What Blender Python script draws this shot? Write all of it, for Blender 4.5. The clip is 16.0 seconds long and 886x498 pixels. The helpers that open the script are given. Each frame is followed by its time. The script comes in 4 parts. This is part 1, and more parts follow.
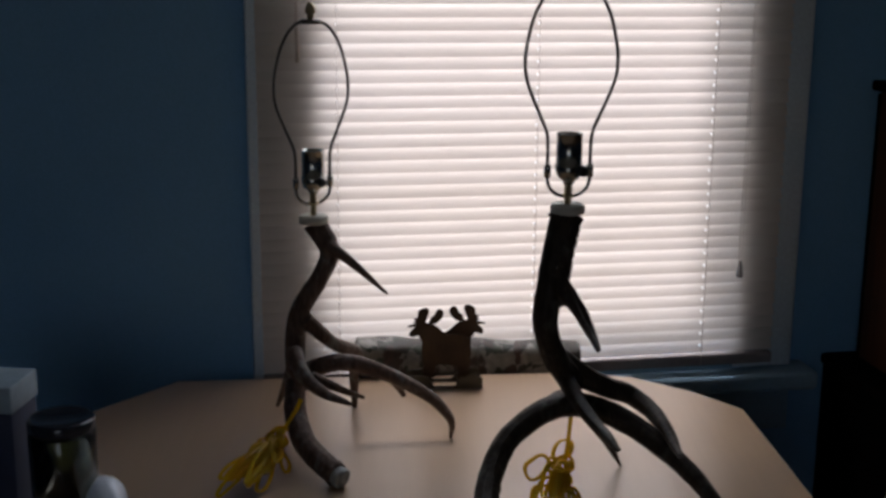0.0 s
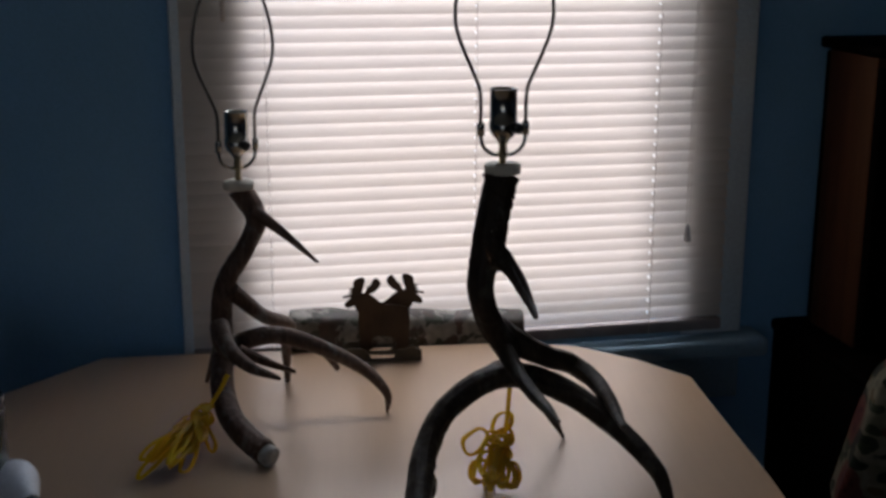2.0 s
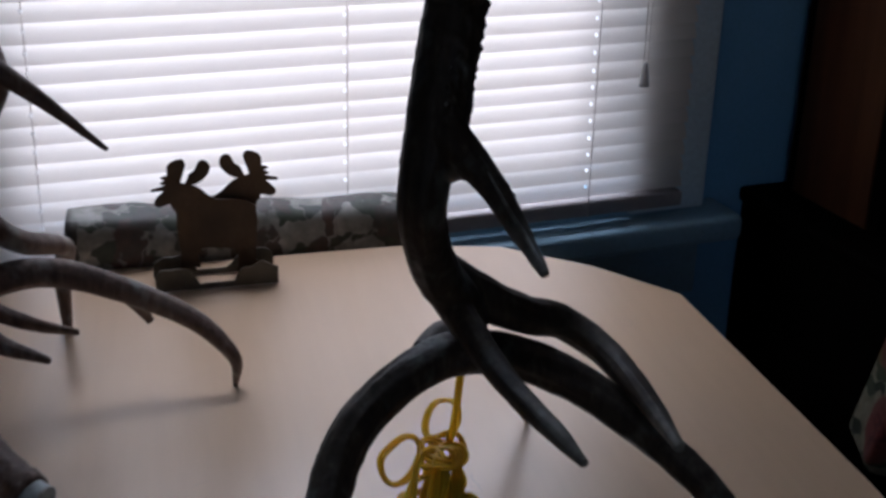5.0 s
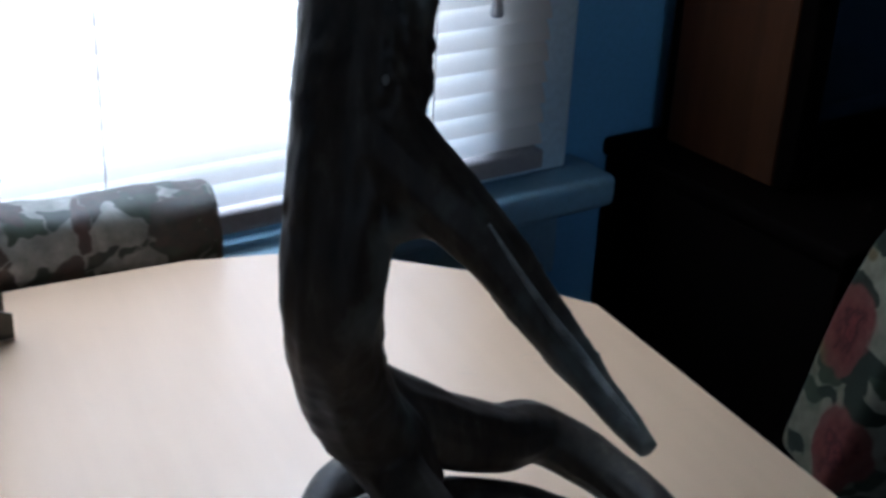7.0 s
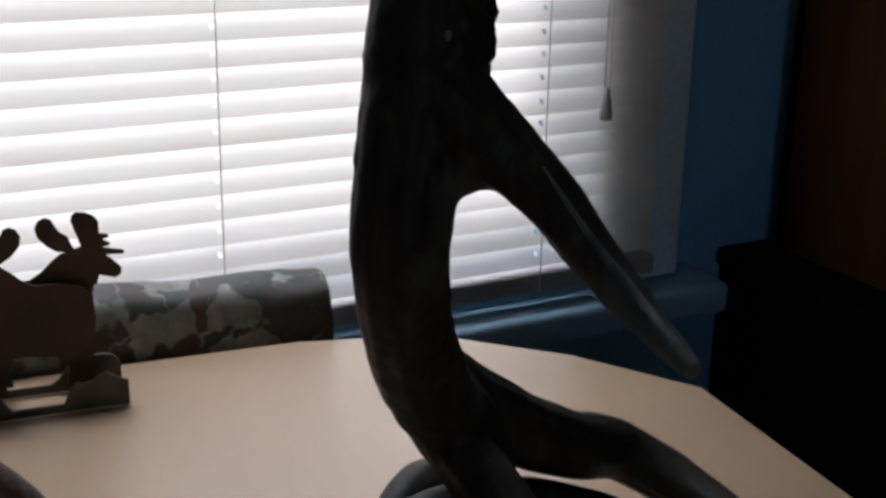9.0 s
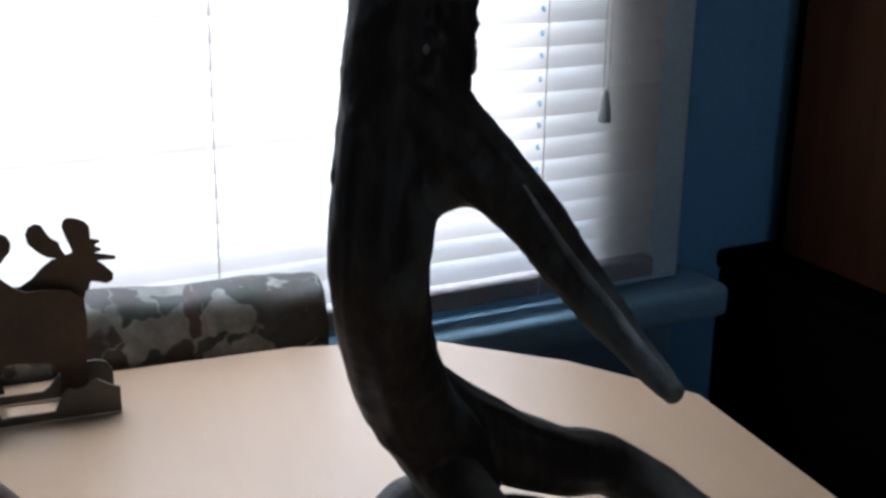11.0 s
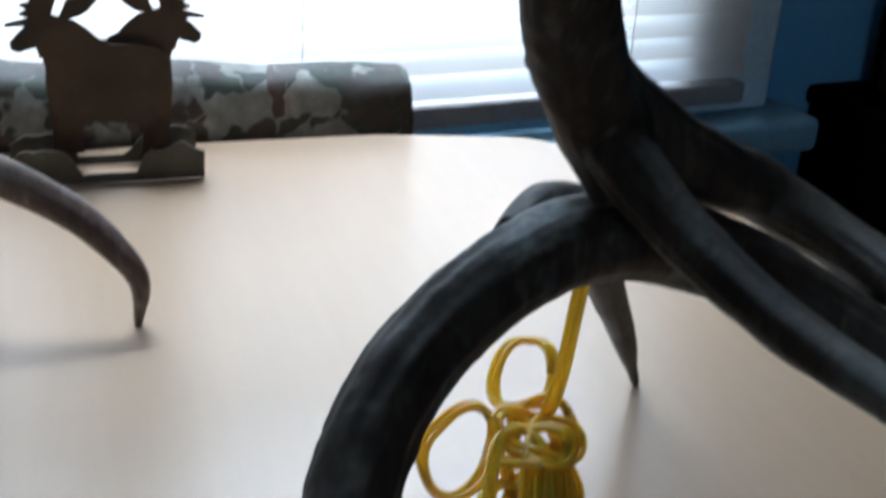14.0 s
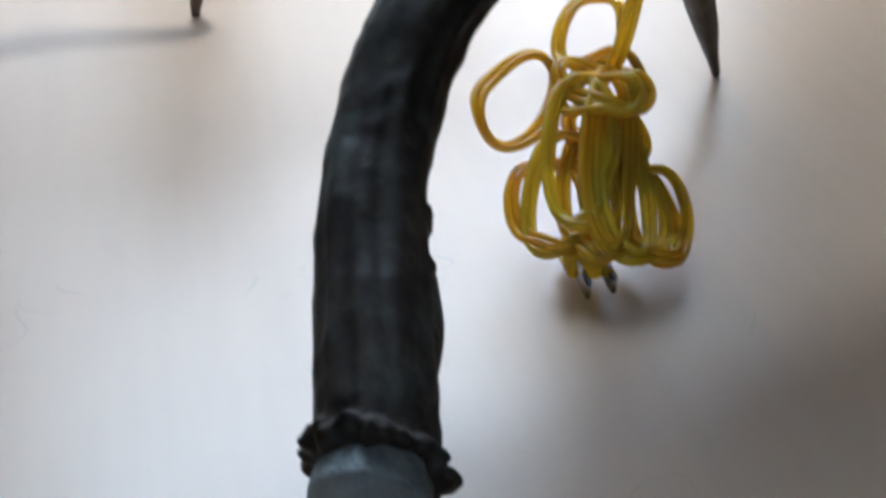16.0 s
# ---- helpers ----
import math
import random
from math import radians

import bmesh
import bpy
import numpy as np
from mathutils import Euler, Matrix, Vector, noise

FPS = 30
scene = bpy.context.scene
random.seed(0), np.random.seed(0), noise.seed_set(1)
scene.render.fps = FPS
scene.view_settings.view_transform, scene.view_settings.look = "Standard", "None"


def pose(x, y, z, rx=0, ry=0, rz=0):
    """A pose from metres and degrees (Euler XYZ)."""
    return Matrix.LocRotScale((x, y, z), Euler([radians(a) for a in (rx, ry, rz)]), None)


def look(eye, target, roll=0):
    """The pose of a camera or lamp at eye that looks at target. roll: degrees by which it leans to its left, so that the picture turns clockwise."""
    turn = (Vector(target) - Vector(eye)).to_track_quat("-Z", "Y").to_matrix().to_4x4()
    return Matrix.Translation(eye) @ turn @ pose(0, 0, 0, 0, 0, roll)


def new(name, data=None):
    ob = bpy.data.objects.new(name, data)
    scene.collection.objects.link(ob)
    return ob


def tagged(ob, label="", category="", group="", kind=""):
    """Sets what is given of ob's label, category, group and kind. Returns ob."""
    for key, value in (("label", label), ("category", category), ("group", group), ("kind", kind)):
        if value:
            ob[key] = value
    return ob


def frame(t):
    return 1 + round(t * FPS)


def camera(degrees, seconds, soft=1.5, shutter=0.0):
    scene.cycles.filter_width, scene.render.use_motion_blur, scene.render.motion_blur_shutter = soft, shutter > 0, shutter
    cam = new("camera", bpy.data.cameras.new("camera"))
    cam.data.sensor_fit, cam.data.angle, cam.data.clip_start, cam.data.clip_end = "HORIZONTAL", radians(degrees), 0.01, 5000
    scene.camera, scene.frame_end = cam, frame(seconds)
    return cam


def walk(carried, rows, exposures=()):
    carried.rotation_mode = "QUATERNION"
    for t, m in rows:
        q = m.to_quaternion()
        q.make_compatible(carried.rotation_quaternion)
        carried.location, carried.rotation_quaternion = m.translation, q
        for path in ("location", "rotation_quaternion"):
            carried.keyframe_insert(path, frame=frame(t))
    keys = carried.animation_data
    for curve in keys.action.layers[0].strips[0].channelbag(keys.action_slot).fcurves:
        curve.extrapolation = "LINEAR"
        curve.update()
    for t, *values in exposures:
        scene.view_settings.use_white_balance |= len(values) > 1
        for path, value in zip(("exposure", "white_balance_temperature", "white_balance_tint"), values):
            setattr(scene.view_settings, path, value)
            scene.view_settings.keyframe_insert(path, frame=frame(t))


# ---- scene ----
cam = camera(38.28, 16.0, soft=3.0, shutter=0.5)
PATH = [
    (0, (-0.0680, -0.7433, 1.4676), (-0.0442, 0.2291, 1.2354), 0.42),
    (0.5, (-0.0696, -0.7208, 1.4559), (-0.0334, 0.2509, 1.2224), 0.24),
    (1, (-0.0516, -0.6994, 1.4518), (-0.0141, 0.2710, 1.2136), 0.15),
    (1.5, (-0.0351, -0.6830, 1.4514), (0.0060, 0.2858, 1.2068), 0.15),
    (2, (-0.0336, -0.6627, 1.4355), (0.0241, 0.3034, 1.1837), 0.15),
    (2.5, (-0.0221, -0.6449, 1.4301), (0.0525, 0.3136, 1.1550), 0.06),
    (3, (-0.0118, -0.5898, 1.4180), (0.0775, 0.3575, 1.1103), -0.16),
    (3.5, (-0.0332, -0.4604, 1.4127), (0.0871, 0.4680, 1.0610), -0.24),
    (4, (-0.0658, -0.3046, 1.3811), (0.0938, 0.6126, 1.0161), 0.24),
    (6.5, (-0.0287, 0.4145, 1.2081), (0.2956, 1.2599, 0.7837), 2.15),
    (7, (-0.0229, 0.4469, 1.1938), (0.3719, 1.2610, 0.7680), 2.84),
    (7.5, (-0.0278, 0.4277, 1.1672), (0.3977, 1.2799, 0.8626), 3.60),
    (8, (-0.0330, 0.3836, 1.1390), (0.3162, 1.2758, 0.8524), 2.36),
    (8.5, (-0.0237, 0.3913, 1.1394), (0.2972, 1.2896, 0.8391), 1.48),
    (9, (-0.0177, 0.4003, 1.1426), (0.2962, 1.2979, 0.8332), 1.00),
    (11.5, (-0.0062, 0.4079, 1.1462), (0.3022, 1.3065, 0.8342), 0.97),
    (12, (-0.0122, 0.4141, 1.1432), (0.3121, 1.3087, 0.8358), 2.18),
    (12.5, (-0.0231, 0.4375, 1.1157), (0.3105, 1.3260, 0.8005), 2.30),
    (13, (-0.0285, 0.4260, 1.0939), (0.2906, 1.3142, 0.7634), 2.44),
    (13.5, (-0.0306, 0.4299, 1.0818), (0.2643, 1.3152, 0.7222), 2.91),
    (14, (-0.0418, 0.4291, 1.0608), (0.2365, 1.3049, 0.6664), 3.80),
    (14.5, (-0.0453, 0.4280, 1.0367), (0.2049, 1.2871, 0.5900), 3.66),
    (15, (-0.0371, 0.4312, 1.0202), (0.1716, 1.2835, 0.5406), 2.66),
    (15.5, (-0.0367, 0.4302, 1.0104), (0.1632, 1.2687, 0.5036), 3.41),
    (16, (-0.0253, 0.4214, 0.9881), (0.1724, 1.2536, 0.4700), 2.46),
]
EXPOSURES = [(0.0, 0.1, 6200, 16), (1.5, 0.12, 6150, 16), (2.5, 0.08, 6100, 16), (3.5, 0.30, 5850, 16), (4.0, 0.22, 5650, 17), (6.5, 1.0, 4950, 7), (7.0, 1.35, 4780, 5), (7.5, 1.7, 5000, 6), (8.0, 0.85, 5450, 7),
             (9.0, 0.42, 5600, 9), (11.5, 1.25, 5080, 7), (12.0, 1.6, 5050, 7), (12.5, 2.4, 5200, 6), (13.5, 2.15, 5200, 4), (14.0, 1.45, 4920, 0), (14.5, 1.16, 4860, 3), (15.0, 1.26, 4900, 4), (16.0, 1.56, 5060, 3)]
walk(cam, [(t, look(eye, target, roll)) for t, eye, target, roll in PATH], EXPOSURES)

# the room stands turned against the table; window, hutch and daylight are set out in its own axes
ROOM_POSE = pose(0, 0, 0, 0, 0, 8.91) @ pose(0.2204, -0.0806, 0)

# ---- light ----
world = bpy.data.worlds.new("world")
scene.world = world
world.use_nodes = True
wn = world.node_tree.nodes
sky = wn.new("ShaderNodeTexSky")
sky.sky_type = "NISHITA"
sky.sun_disc = False
sky.sun_elevation, sky.sun_rotation = radians(68), radians(-9)
wn["Background"].inputs["Strength"].default_value = 0.1
world.node_tree.links.new(sky.outputs["Color"], wn["Background"].inputs["Color"])
sun = new("sun", bpy.data.lights.new("sun", "SUN"))
sun.data.energy, sun.data.angle, sun.data.color = 1.7, radians(14), (1.0, 0.97, 0.95)
sun.matrix_world = ROOM_POSE @ look((0, 4, 9), (0.0, 3.596, 8.0))


def area(name, m, w, h, power, colour):
    lamp = bpy.data.lights.new(name, "AREA")
    lamp.shape, lamp.size, lamp.size_y, lamp.energy, lamp.color = "RECTANGLE", w, h, power, colour
    ob = new(name, lamp)
    ob.matrix_world = ROOM_POSE @ m
    return ob


# added lamps in the window opening stand in for daylight
# the unseen upper one is set stronger to brighten the table
area("window_daylight", pose(0.120, 1.513, 0.955, -90, 0, 0), 0.68, 0.33, 0.78, (1.0, 0.95, 0.92))
area("window_daylight", pose(0.120, 1.513, 1.35, -90, 0, 0), 0.68, 0.46, 1.1, (0.98, 0.95, 0.95))
area("sky_daylight", pose(0.120, 1.513, 1.82, -90, 0, 0), 0.68, 0.48, 4.5, (0.80, 0.91, 1.0))
# unseen fill lamp added at the rear to lift walls and antler fronts
area("rear_fill", pose(-1.0, -1.96, 1.5, 90, 0, 0), 0.9, 1.1, 1.5, (1.0, 0.96, 0.93))

# ---- materials ----


def material(name):
    m = bpy.data.materials.new(name)
    m.use_nodes = True
    return m, m.node_tree.nodes, m.node_tree.links, m.node_tree.nodes["Principled BSDF"]


def coords(n, l, scale=(1, 1, 1), kind="Object"):
    tc, mp = n.new("ShaderNodeTexCoord"), n.new("ShaderNodeMapping")
    mp.inputs["Scale"].default_value = scale
    l.new(tc.outputs[kind], mp.inputs["Vector"])
    return mp.outputs["Vector"]


def noise_tex(n, l, vec, scale, detail=4, rough=0.55):
    t = n.new("ShaderNodeTexNoise")
    t.inputs["Scale"].default_value, t.inputs["Detail"].default_value, t.inputs["Roughness"].default_value = scale, detail, rough
    l.new(vec, t.inputs["Vector"])
    return t.outputs["Fac"]


def ramp(n, l, fac, stops):
    r = n.new("ShaderNodeValToRGB")
    e = r.color_ramp.elements
    while len(e) < len(stops):
        e.new(0.5)
    for el, (p, c) in zip(e, stops):
        el.position, el.color = p, (*c, 1)
    l.new(fac, r.inputs["Fac"])
    return r.outputs["Color"]


def mixed(n, l, fac, a, b, mode="MIX"):
    m = n.new("ShaderNodeMix")
    m.data_type, m.blend_type = "RGBA", mode
    for socket, v in ((m.inputs[0], fac), (m.inputs[6], a), (m.inputs[7], b)):
        if isinstance(v, (int, float)):
            socket.default_value = v
        elif isinstance(v, tuple):
            socket.default_value = (*v, 1)
        else:
            l.new(v, socket)
    return m.outputs[2]


def bump(n, l, bsdf, height, strength, distance):
    b = n.new("ShaderNodeBump")
    b.inputs["Strength"].default_value, b.inputs["Distance"].default_value = strength, distance
    l.new(height, b.inputs["Height"])
    l.new(b.outputs["Normal"], bsdf.inputs["Normal"])


def surface(name, c1, c2, scale, rough=0.5, metal=0.0, fine=None, stretch=(1, 1, 1), bumps=0.0, spec=0.5):
    """Two colours mixed by noise at two scales, with fine relief."""
    m, n, l, b = material(name)
    v = coords(n, l, stretch)
    f = noise_tex(n, l, v, scale)
    col = ramp(n, l, f, [(0.32, c1), (0.68, c2)])
    g = noise_tex(n, l, v, fine or scale * 9, 3)
    grain = ramp(n, l, g, [(0.3, (0.86, 0.86, 0.86)), (0.7, (1.1, 1.1, 1.1))])
    l.new(mixed(n, l, 0.6, col, grain, "MULTIPLY"), b.inputs["Base Color"])
    b.inputs["Roughness"].default_value, b.inputs["Metallic"].default_value = rough, metal
    b.inputs["Specular IOR Level"].default_value = spec
    if bumps:
        bump(n, l, b, g, bumps, 0.002)
    return m


WALL = surface("blue_wall_paint", (0.195, 0.405, 0.64), (0.220, 0.44, 0.68), 3, 0.7, bumps=0.08, fine=260, spec=0.3)
TRIM = surface("blue_trim_paint", (0.28, 0.44, 0.56), (0.32, 0.48, 0.60), 5, 0.6, bumps=0.05, fine=150, spec=0.3)
CASING = surface("pale_blue_casing_paint", (0.70, 0.80, 0.86), (0.74, 0.84, 0.89), 5, 0.45, bumps=0.05, fine=150)
# unseen walls get a darker blue than the window wall to cut bounced light
ROOM = surface("bounce_cutting_paint", (0.06, 0.10, 0.17), (0.075, 0.125, 0.20), 2, 0.8)
CEILING = surface("ceiling_paint", (0.6, 0.6, 0.58), (0.68, 0.68, 0.66), 4, 0.85)
FLOOR = surface("floor_boards", (0.07, 0.045, 0.03), (0.13, 0.08, 0.05), 4, 0.5, stretch=(1, 12, 1))
# walnut set near black: deep shade is put into the colour
SHADEWOOD = surface("shaded_walnut", (0.0016, 0.0010, 0.0007), (0.003, 0.0018, 0.0012), 6, 0.75, stretch=(5, 5, 0.6), bumps=0.1, spec=0.02)
BROWNWOOD = surface("brown_walnut", (0.042, 0.016, 0.0065), (0.068, 0.026, 0.010), 6, 0.65, stretch=(6, 6, 0.5), bumps=0.1, spec=0.1)
# grey that paints the glint on the hutch's middle door rails
RAILGLINT = surface("grey_rail_glint", (0.05, 0.055, 0.055), (0.075, 0.08, 0.08), 20, 0.5, bumps=0.05)
NICKEL = surface("nickel", (0.40, 0.39, 0.34), (0.50, 0.48, 0.43), 40, 0.2, 1.0)
BRASS = surface("dull_brass", (0.42, 0.34, 0.19), (0.52, 0.43, 0.26), 40, 0.28, 1.0)
STEEL = surface("dark_steel_wire", (0.10, 0.09, 0.08), (0.16, 0.15, 0.13), 60, 0.35, 1.0)
BLACK = surface("black_plastic", (0.012, 0.012, 0.012), (0.02, 0.02, 0.02), 30, 0.3)
FELT = surface("pale_cap", (0.55, 0.52, 0.43), (0.68, 0.65, 0.55), 60, 0.7, bumps=0.1)
RUST = surface("rusted_sheet_metal", (0.030, 0.019, 0.011), (0.062, 0.037, 0.018), 22, 0.48, 0.55, fine=160, bumps=0.25)
DARKMETAL = surface("blackened_metal", (0.035, 0.03, 0.02), (0.07, 0.06, 0.04), 30, 0.5, 0.5, bumps=0.2)
CARD = surface("pale_card", (0.30, 0.39, 0.45), (0.36, 0.45, 0.51), 8, 0.7)
NAVY = surface("navy_card", (0.02, 0.03, 0.07), (0.03, 0.045, 0.09), 8, 0.6)
WAX = surface("olive_wax", (0.20, 0.19, 0.07), (0.27, 0.25, 0.10), 14, 0.5)
FROST = surface("frosted_white_glass", (0.72, 0.78, 0.86), (0.78, 0.83, 0.9), 20, 0.25)
# pale bone: rubbing together with window sheen put into the colour
RUBBED_SHEEN = surface("rubbed_bone_sheen", (0.10, 0.09, 0.075), (0.30, 0.28, 0.25), 120, 0.45, bumps=0.4)
CUT = surface("cut_bone", (0.20, 0.20, 0.18), (0.40, 0.41, 0.39), 70, 0.6, bumps=0.5)
RAIL = surface("grey_rail", (0.34, 0.30, 0.29), (0.40, 0.36, 0.35), 30, 0.6)
GREY = surface("grey_plastic", (0.36, 0.35, 0.34), (0.42, 0.41, 0.40), 40, 0.6)
TAPE = surface("ladder_cord", (0.62, 0.60, 0.57), (0.72, 0.70, 0.66), 80, 0.8)


def laminate():
    m, n, l, b = material("beech_laminate")
    v = coords(n, l, (14, 1.2, 1))
    grain = noise_tex(n, l, v, 7, 6, 0.6)
    broad = noise_tex(n, l, coords(n, l), 2.2, 3)
    col = mixed(n, l, 0.5, ramp(n, l, grain, [(0.3, (0.405, 0.262, 0.148)), (0.7, (0.475, 0.320, 0.190))]), ramp(n, l, broad, [(0.3, (0.405, 0.266, 0.154)), (0.7, (0.475, 0.320, 0.190))]))
    # short scuffs
    w = n.new("ShaderNodeTexVoronoi")
    w.feature, w.inputs["Scale"].default_value = "DISTANCE_TO_EDGE", 9
    warp = noise_tex(n, l, coords(n, l), 6, 3)
    add = n.new("ShaderNodeVectorMath")
    add.operation = "ADD"
    l.new(coords(n, l), add.inputs[0])
    l.new(warp, add.inputs[1])
    l.new(add.outputs[0], w.inputs["Vector"])
    line = ramp(n, l, w.outputs["Distance"], [(0.0, (1, 1, 1)), (0.012, (0, 0, 0))])
    gate = ramp(n, l, noise_tex(n, l, coords(n, l), 17, 2), [(0.60, (0, 0, 0)), (0.68, (1, 1, 1))])
    scuff = mixed(n, l, 1.0, line, gate, "MULTIPLY")
    half = mixed(n, l, 1.0, scuff, (0.55, 0.55, 0.55), "MULTIPLY")
    l.new(mixed(n, l, half, col, (0.22, 0.17, 0.13)), b.inputs["Base Color"])
    b.inputs["Roughness"].default_value = 0.34
    b.inputs["Coat Weight"].default_value = 1.0
    b.inputs["Coat IOR"].default_value = 1.75
    b.inputs["Coat Roughness"].default_value = 0.40
    bump(n, l, b, grain, 0.05, 0.001)
    return m


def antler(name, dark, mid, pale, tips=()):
    """Bone stained dark, with lengthwise streaks, greenish-grey patches and tips pale from rubbing and painted sheen.
    """
    m, n, l, b = material(name)
    v = coords(n, l)
    big = noise_tex(n, l, v, 16, 5, 0.6)
    streak = noise_tex(n, l, coords(n, l, (1, 1, 0.22)), 150, 5, 0.65)
    patch = noise_tex(n, l, coords(n, l, (1, 0.8, 0.6)), 42, 4, 0.6)
    col = ramp(n, l, big, [(0.32, dark), (0.55, mid), (0.78, pale)])
    col = mixed(n, l, 0.65, col, ramp(n, l, streak, [(0.34, dark), (0.58, mid), (0.80, pale)]))
    grey = tuple(0.5 * c + 0.5 * g for c, g in zip(pale, (0.8 * pale[1], 0.95 * pale[1], 0.9 * pale[1])))
    col = mixed(n, l, ramp(n, l, patch, [(0.55, (0, 0, 0)), (0.68, (0.7, 0.7, 0.7))]), col, grey)
    # tips paled for wear and for the window's sheen on them
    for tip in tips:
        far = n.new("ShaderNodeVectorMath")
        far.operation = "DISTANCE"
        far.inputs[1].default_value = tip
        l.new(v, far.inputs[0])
        toned = ramp(n, l, far.outputs["Value"], [(0.004, (0.75, 0.75, 0.75)), (0.050, (0, 0, 0))])
        toned = mixed(n, l, 1.0, toned, ramp(n, l, streak, [(0.3, (0.5, 0.5, 0.5)), (0.65, (1, 1, 1))]), "MULTIPLY")
        col = mixed(n, l, toned, col, (0.21, 0.20, 0.17))
    l.new(col, b.inputs["Base Color"])
    l.new(ramp(n, l, patch, [(0.35, (0.62, 0.62, 0.62)), (0.7, (0.46, 0.46, 0.46))]), b.inputs["Roughness"])
    b.inputs["Specular IOR Level"].default_value = 0.32
    b.inputs["Specular Tint"].default_value = (1.0, 0.96, 0.92, 1)
    both = mixed(n, l, 0.35, streak, patch)
    bump(n, l, b, both, 0.22, 0.0018)
    return m


TABLETOP = laminate()
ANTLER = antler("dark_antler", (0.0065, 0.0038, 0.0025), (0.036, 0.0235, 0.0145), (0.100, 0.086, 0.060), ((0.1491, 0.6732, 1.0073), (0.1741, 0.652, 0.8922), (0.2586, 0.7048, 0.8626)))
ANTLER_PALE = antler("grey_brown_antler", (0.030, 0.016, 0.011), (0.115, 0.072, 0.053), (0.26, 0.215, 0.17))


def slat_material():
    m, n, l, b = material("ivory_vinyl_slat")
    b.inputs["Base Color"].default_value = (0.80, 0.74, 0.68, 1)
    b.inputs["Roughness"].default_value = 0.4
    info = n.new("ShaderNodeObjectInfo")
    tint = ramp(n, l, info.outputs["Random"], [(0.0, (0.84, 0.77, 0.70)), (1.0, (0.90, 0.83, 0.77))])
    t = n.new("ShaderNodeBsdfTranslucent")
    l.new(tint, t.inputs["Color"])
    mx = n.new("ShaderNodeMixShader")
    mx.inputs["Fac"].default_value = 0.42
    l.new(b.outputs[0], mx.inputs[1])
    l.new(t.outputs[0], mx.inputs[2])
    l.new(mx.outputs[0], n["Material Output"].inputs["Surface"])
    return m


def floral():
    """Cream cloth printed with dusky red roses, dark leaves and ochre sprigs."""
    m, n, l, b = material("floral_chair_cloth")
    base = coords(n, l)
    warp = n.new("ShaderNodeTexNoise")
    warp.inputs["Scale"].default_value, warp.inputs["Detail"].default_value = 26, 2
    l.new(base, warp.inputs["Vector"])
    off = n.new("ShaderNodeVectorMath")
    off.operation = "MULTIPLY_ADD"
    off.inputs[1].default_value = (0.035, 0.035, 0.035)
    l.new(warp.outputs["Color"], off.inputs[0])
    l.new(base, off.inputs[2])

    def cells(scale, turn, stretch, edge, keep, shift=0.0):
        mp, vo = n.new("ShaderNodeMapping"), n.new("ShaderNodeTexVoronoi")
        mp.inputs["Rotation"].default_value = (0, turn, 0)
        mp.inputs["Scale"].default_value = stretch
        mp.inputs["Location"].default_value = (0, 0, shift)
        vo.inputs["Scale"].default_value = scale
        l.new(off.outputs[0], mp.inputs["Vector"])
        l.new(mp.outputs["Vector"], vo.inputs["Vector"])
        inside = ramp(n, l, vo.outputs["Distance"], [(edge, (1, 1, 1)), (edge + 0.04, (0, 0, 0))])
        gate = ramp(n, l, vo.outputs["Color"], [(keep, (0, 0, 0)), (keep + 0.02, (1, 1, 1))])
        return mixed(n, l, 1.0, inside, gate, "MULTIPLY"), vo
    c = ramp(n, l, noise_tex(n, l, base, 30, 2), [(0.35, (0.13, 0.125, 0.085)), (0.65, (0.21, 0.19, 0.14))])
    for turn, keep, tone in ((0.6, 0.35, (0.036, 0.045, 0.024)), (-0.7, 0.38, (0.018, 0.022, 0.013)), (1.9, 0.68, (0.11, 0.080, 0.035))):
        f, vo = cells(17, turn, (1, 1, 2.2), 0.40, keep)
        c = mixed(n, l, f, c, tone)
    f, vo = cells(9.0, 0.3, (1, 1, 1), 0.34, 0.40, 0.075)
    petals = n.new("ShaderNodeMath")
    petals.operation = "MULTIPLY_ADD"
    petals.inputs[1].default_value = 0.55
    l.new(noise_tex(n, l, base, 75, 2), petals.inputs[0])
    l.new(vo.outputs["Distance"], petals.inputs[2])
    rose = ramp(n, l, petals.outputs[0], [(0.22, (0.035, 0.008, 0.008)), (0.30, (0.13, 0.025, 0.022)), (0.38, (0.05, 0.011, 0.011)), (0.46, (0.11, 0.026, 0.021)), (0.60, (0.12, 0.040, 0.030))])
    c = mixed(n, l, f, c, rose)
    fine = ramp(n, l, noise_tex(n, l, base, 60, 3), [(0.3, (0.75, 0.75, 0.75)), (0.7, (1.15, 1.15, 1.15))])
    # whole print darkened by one even factor
    toned = mixed(n, l, 1.0, mixed(n, l, 0.7, c, fine, "MULTIPLY"), (0.66, 0.64, 0.58), "MULTIPLY")
    l.new(toned, b.inputs["Base Color"])
    b.inputs["Roughness"].default_value = 0.85
    b.inputs["Specular IOR Level"].default_value = 0.2
    bump(n, l, b, noise_tex(n, l, base, 900, 2), 0.2, 0.0006)
    return m


SLAT = slat_material()
FLORAL = floral()


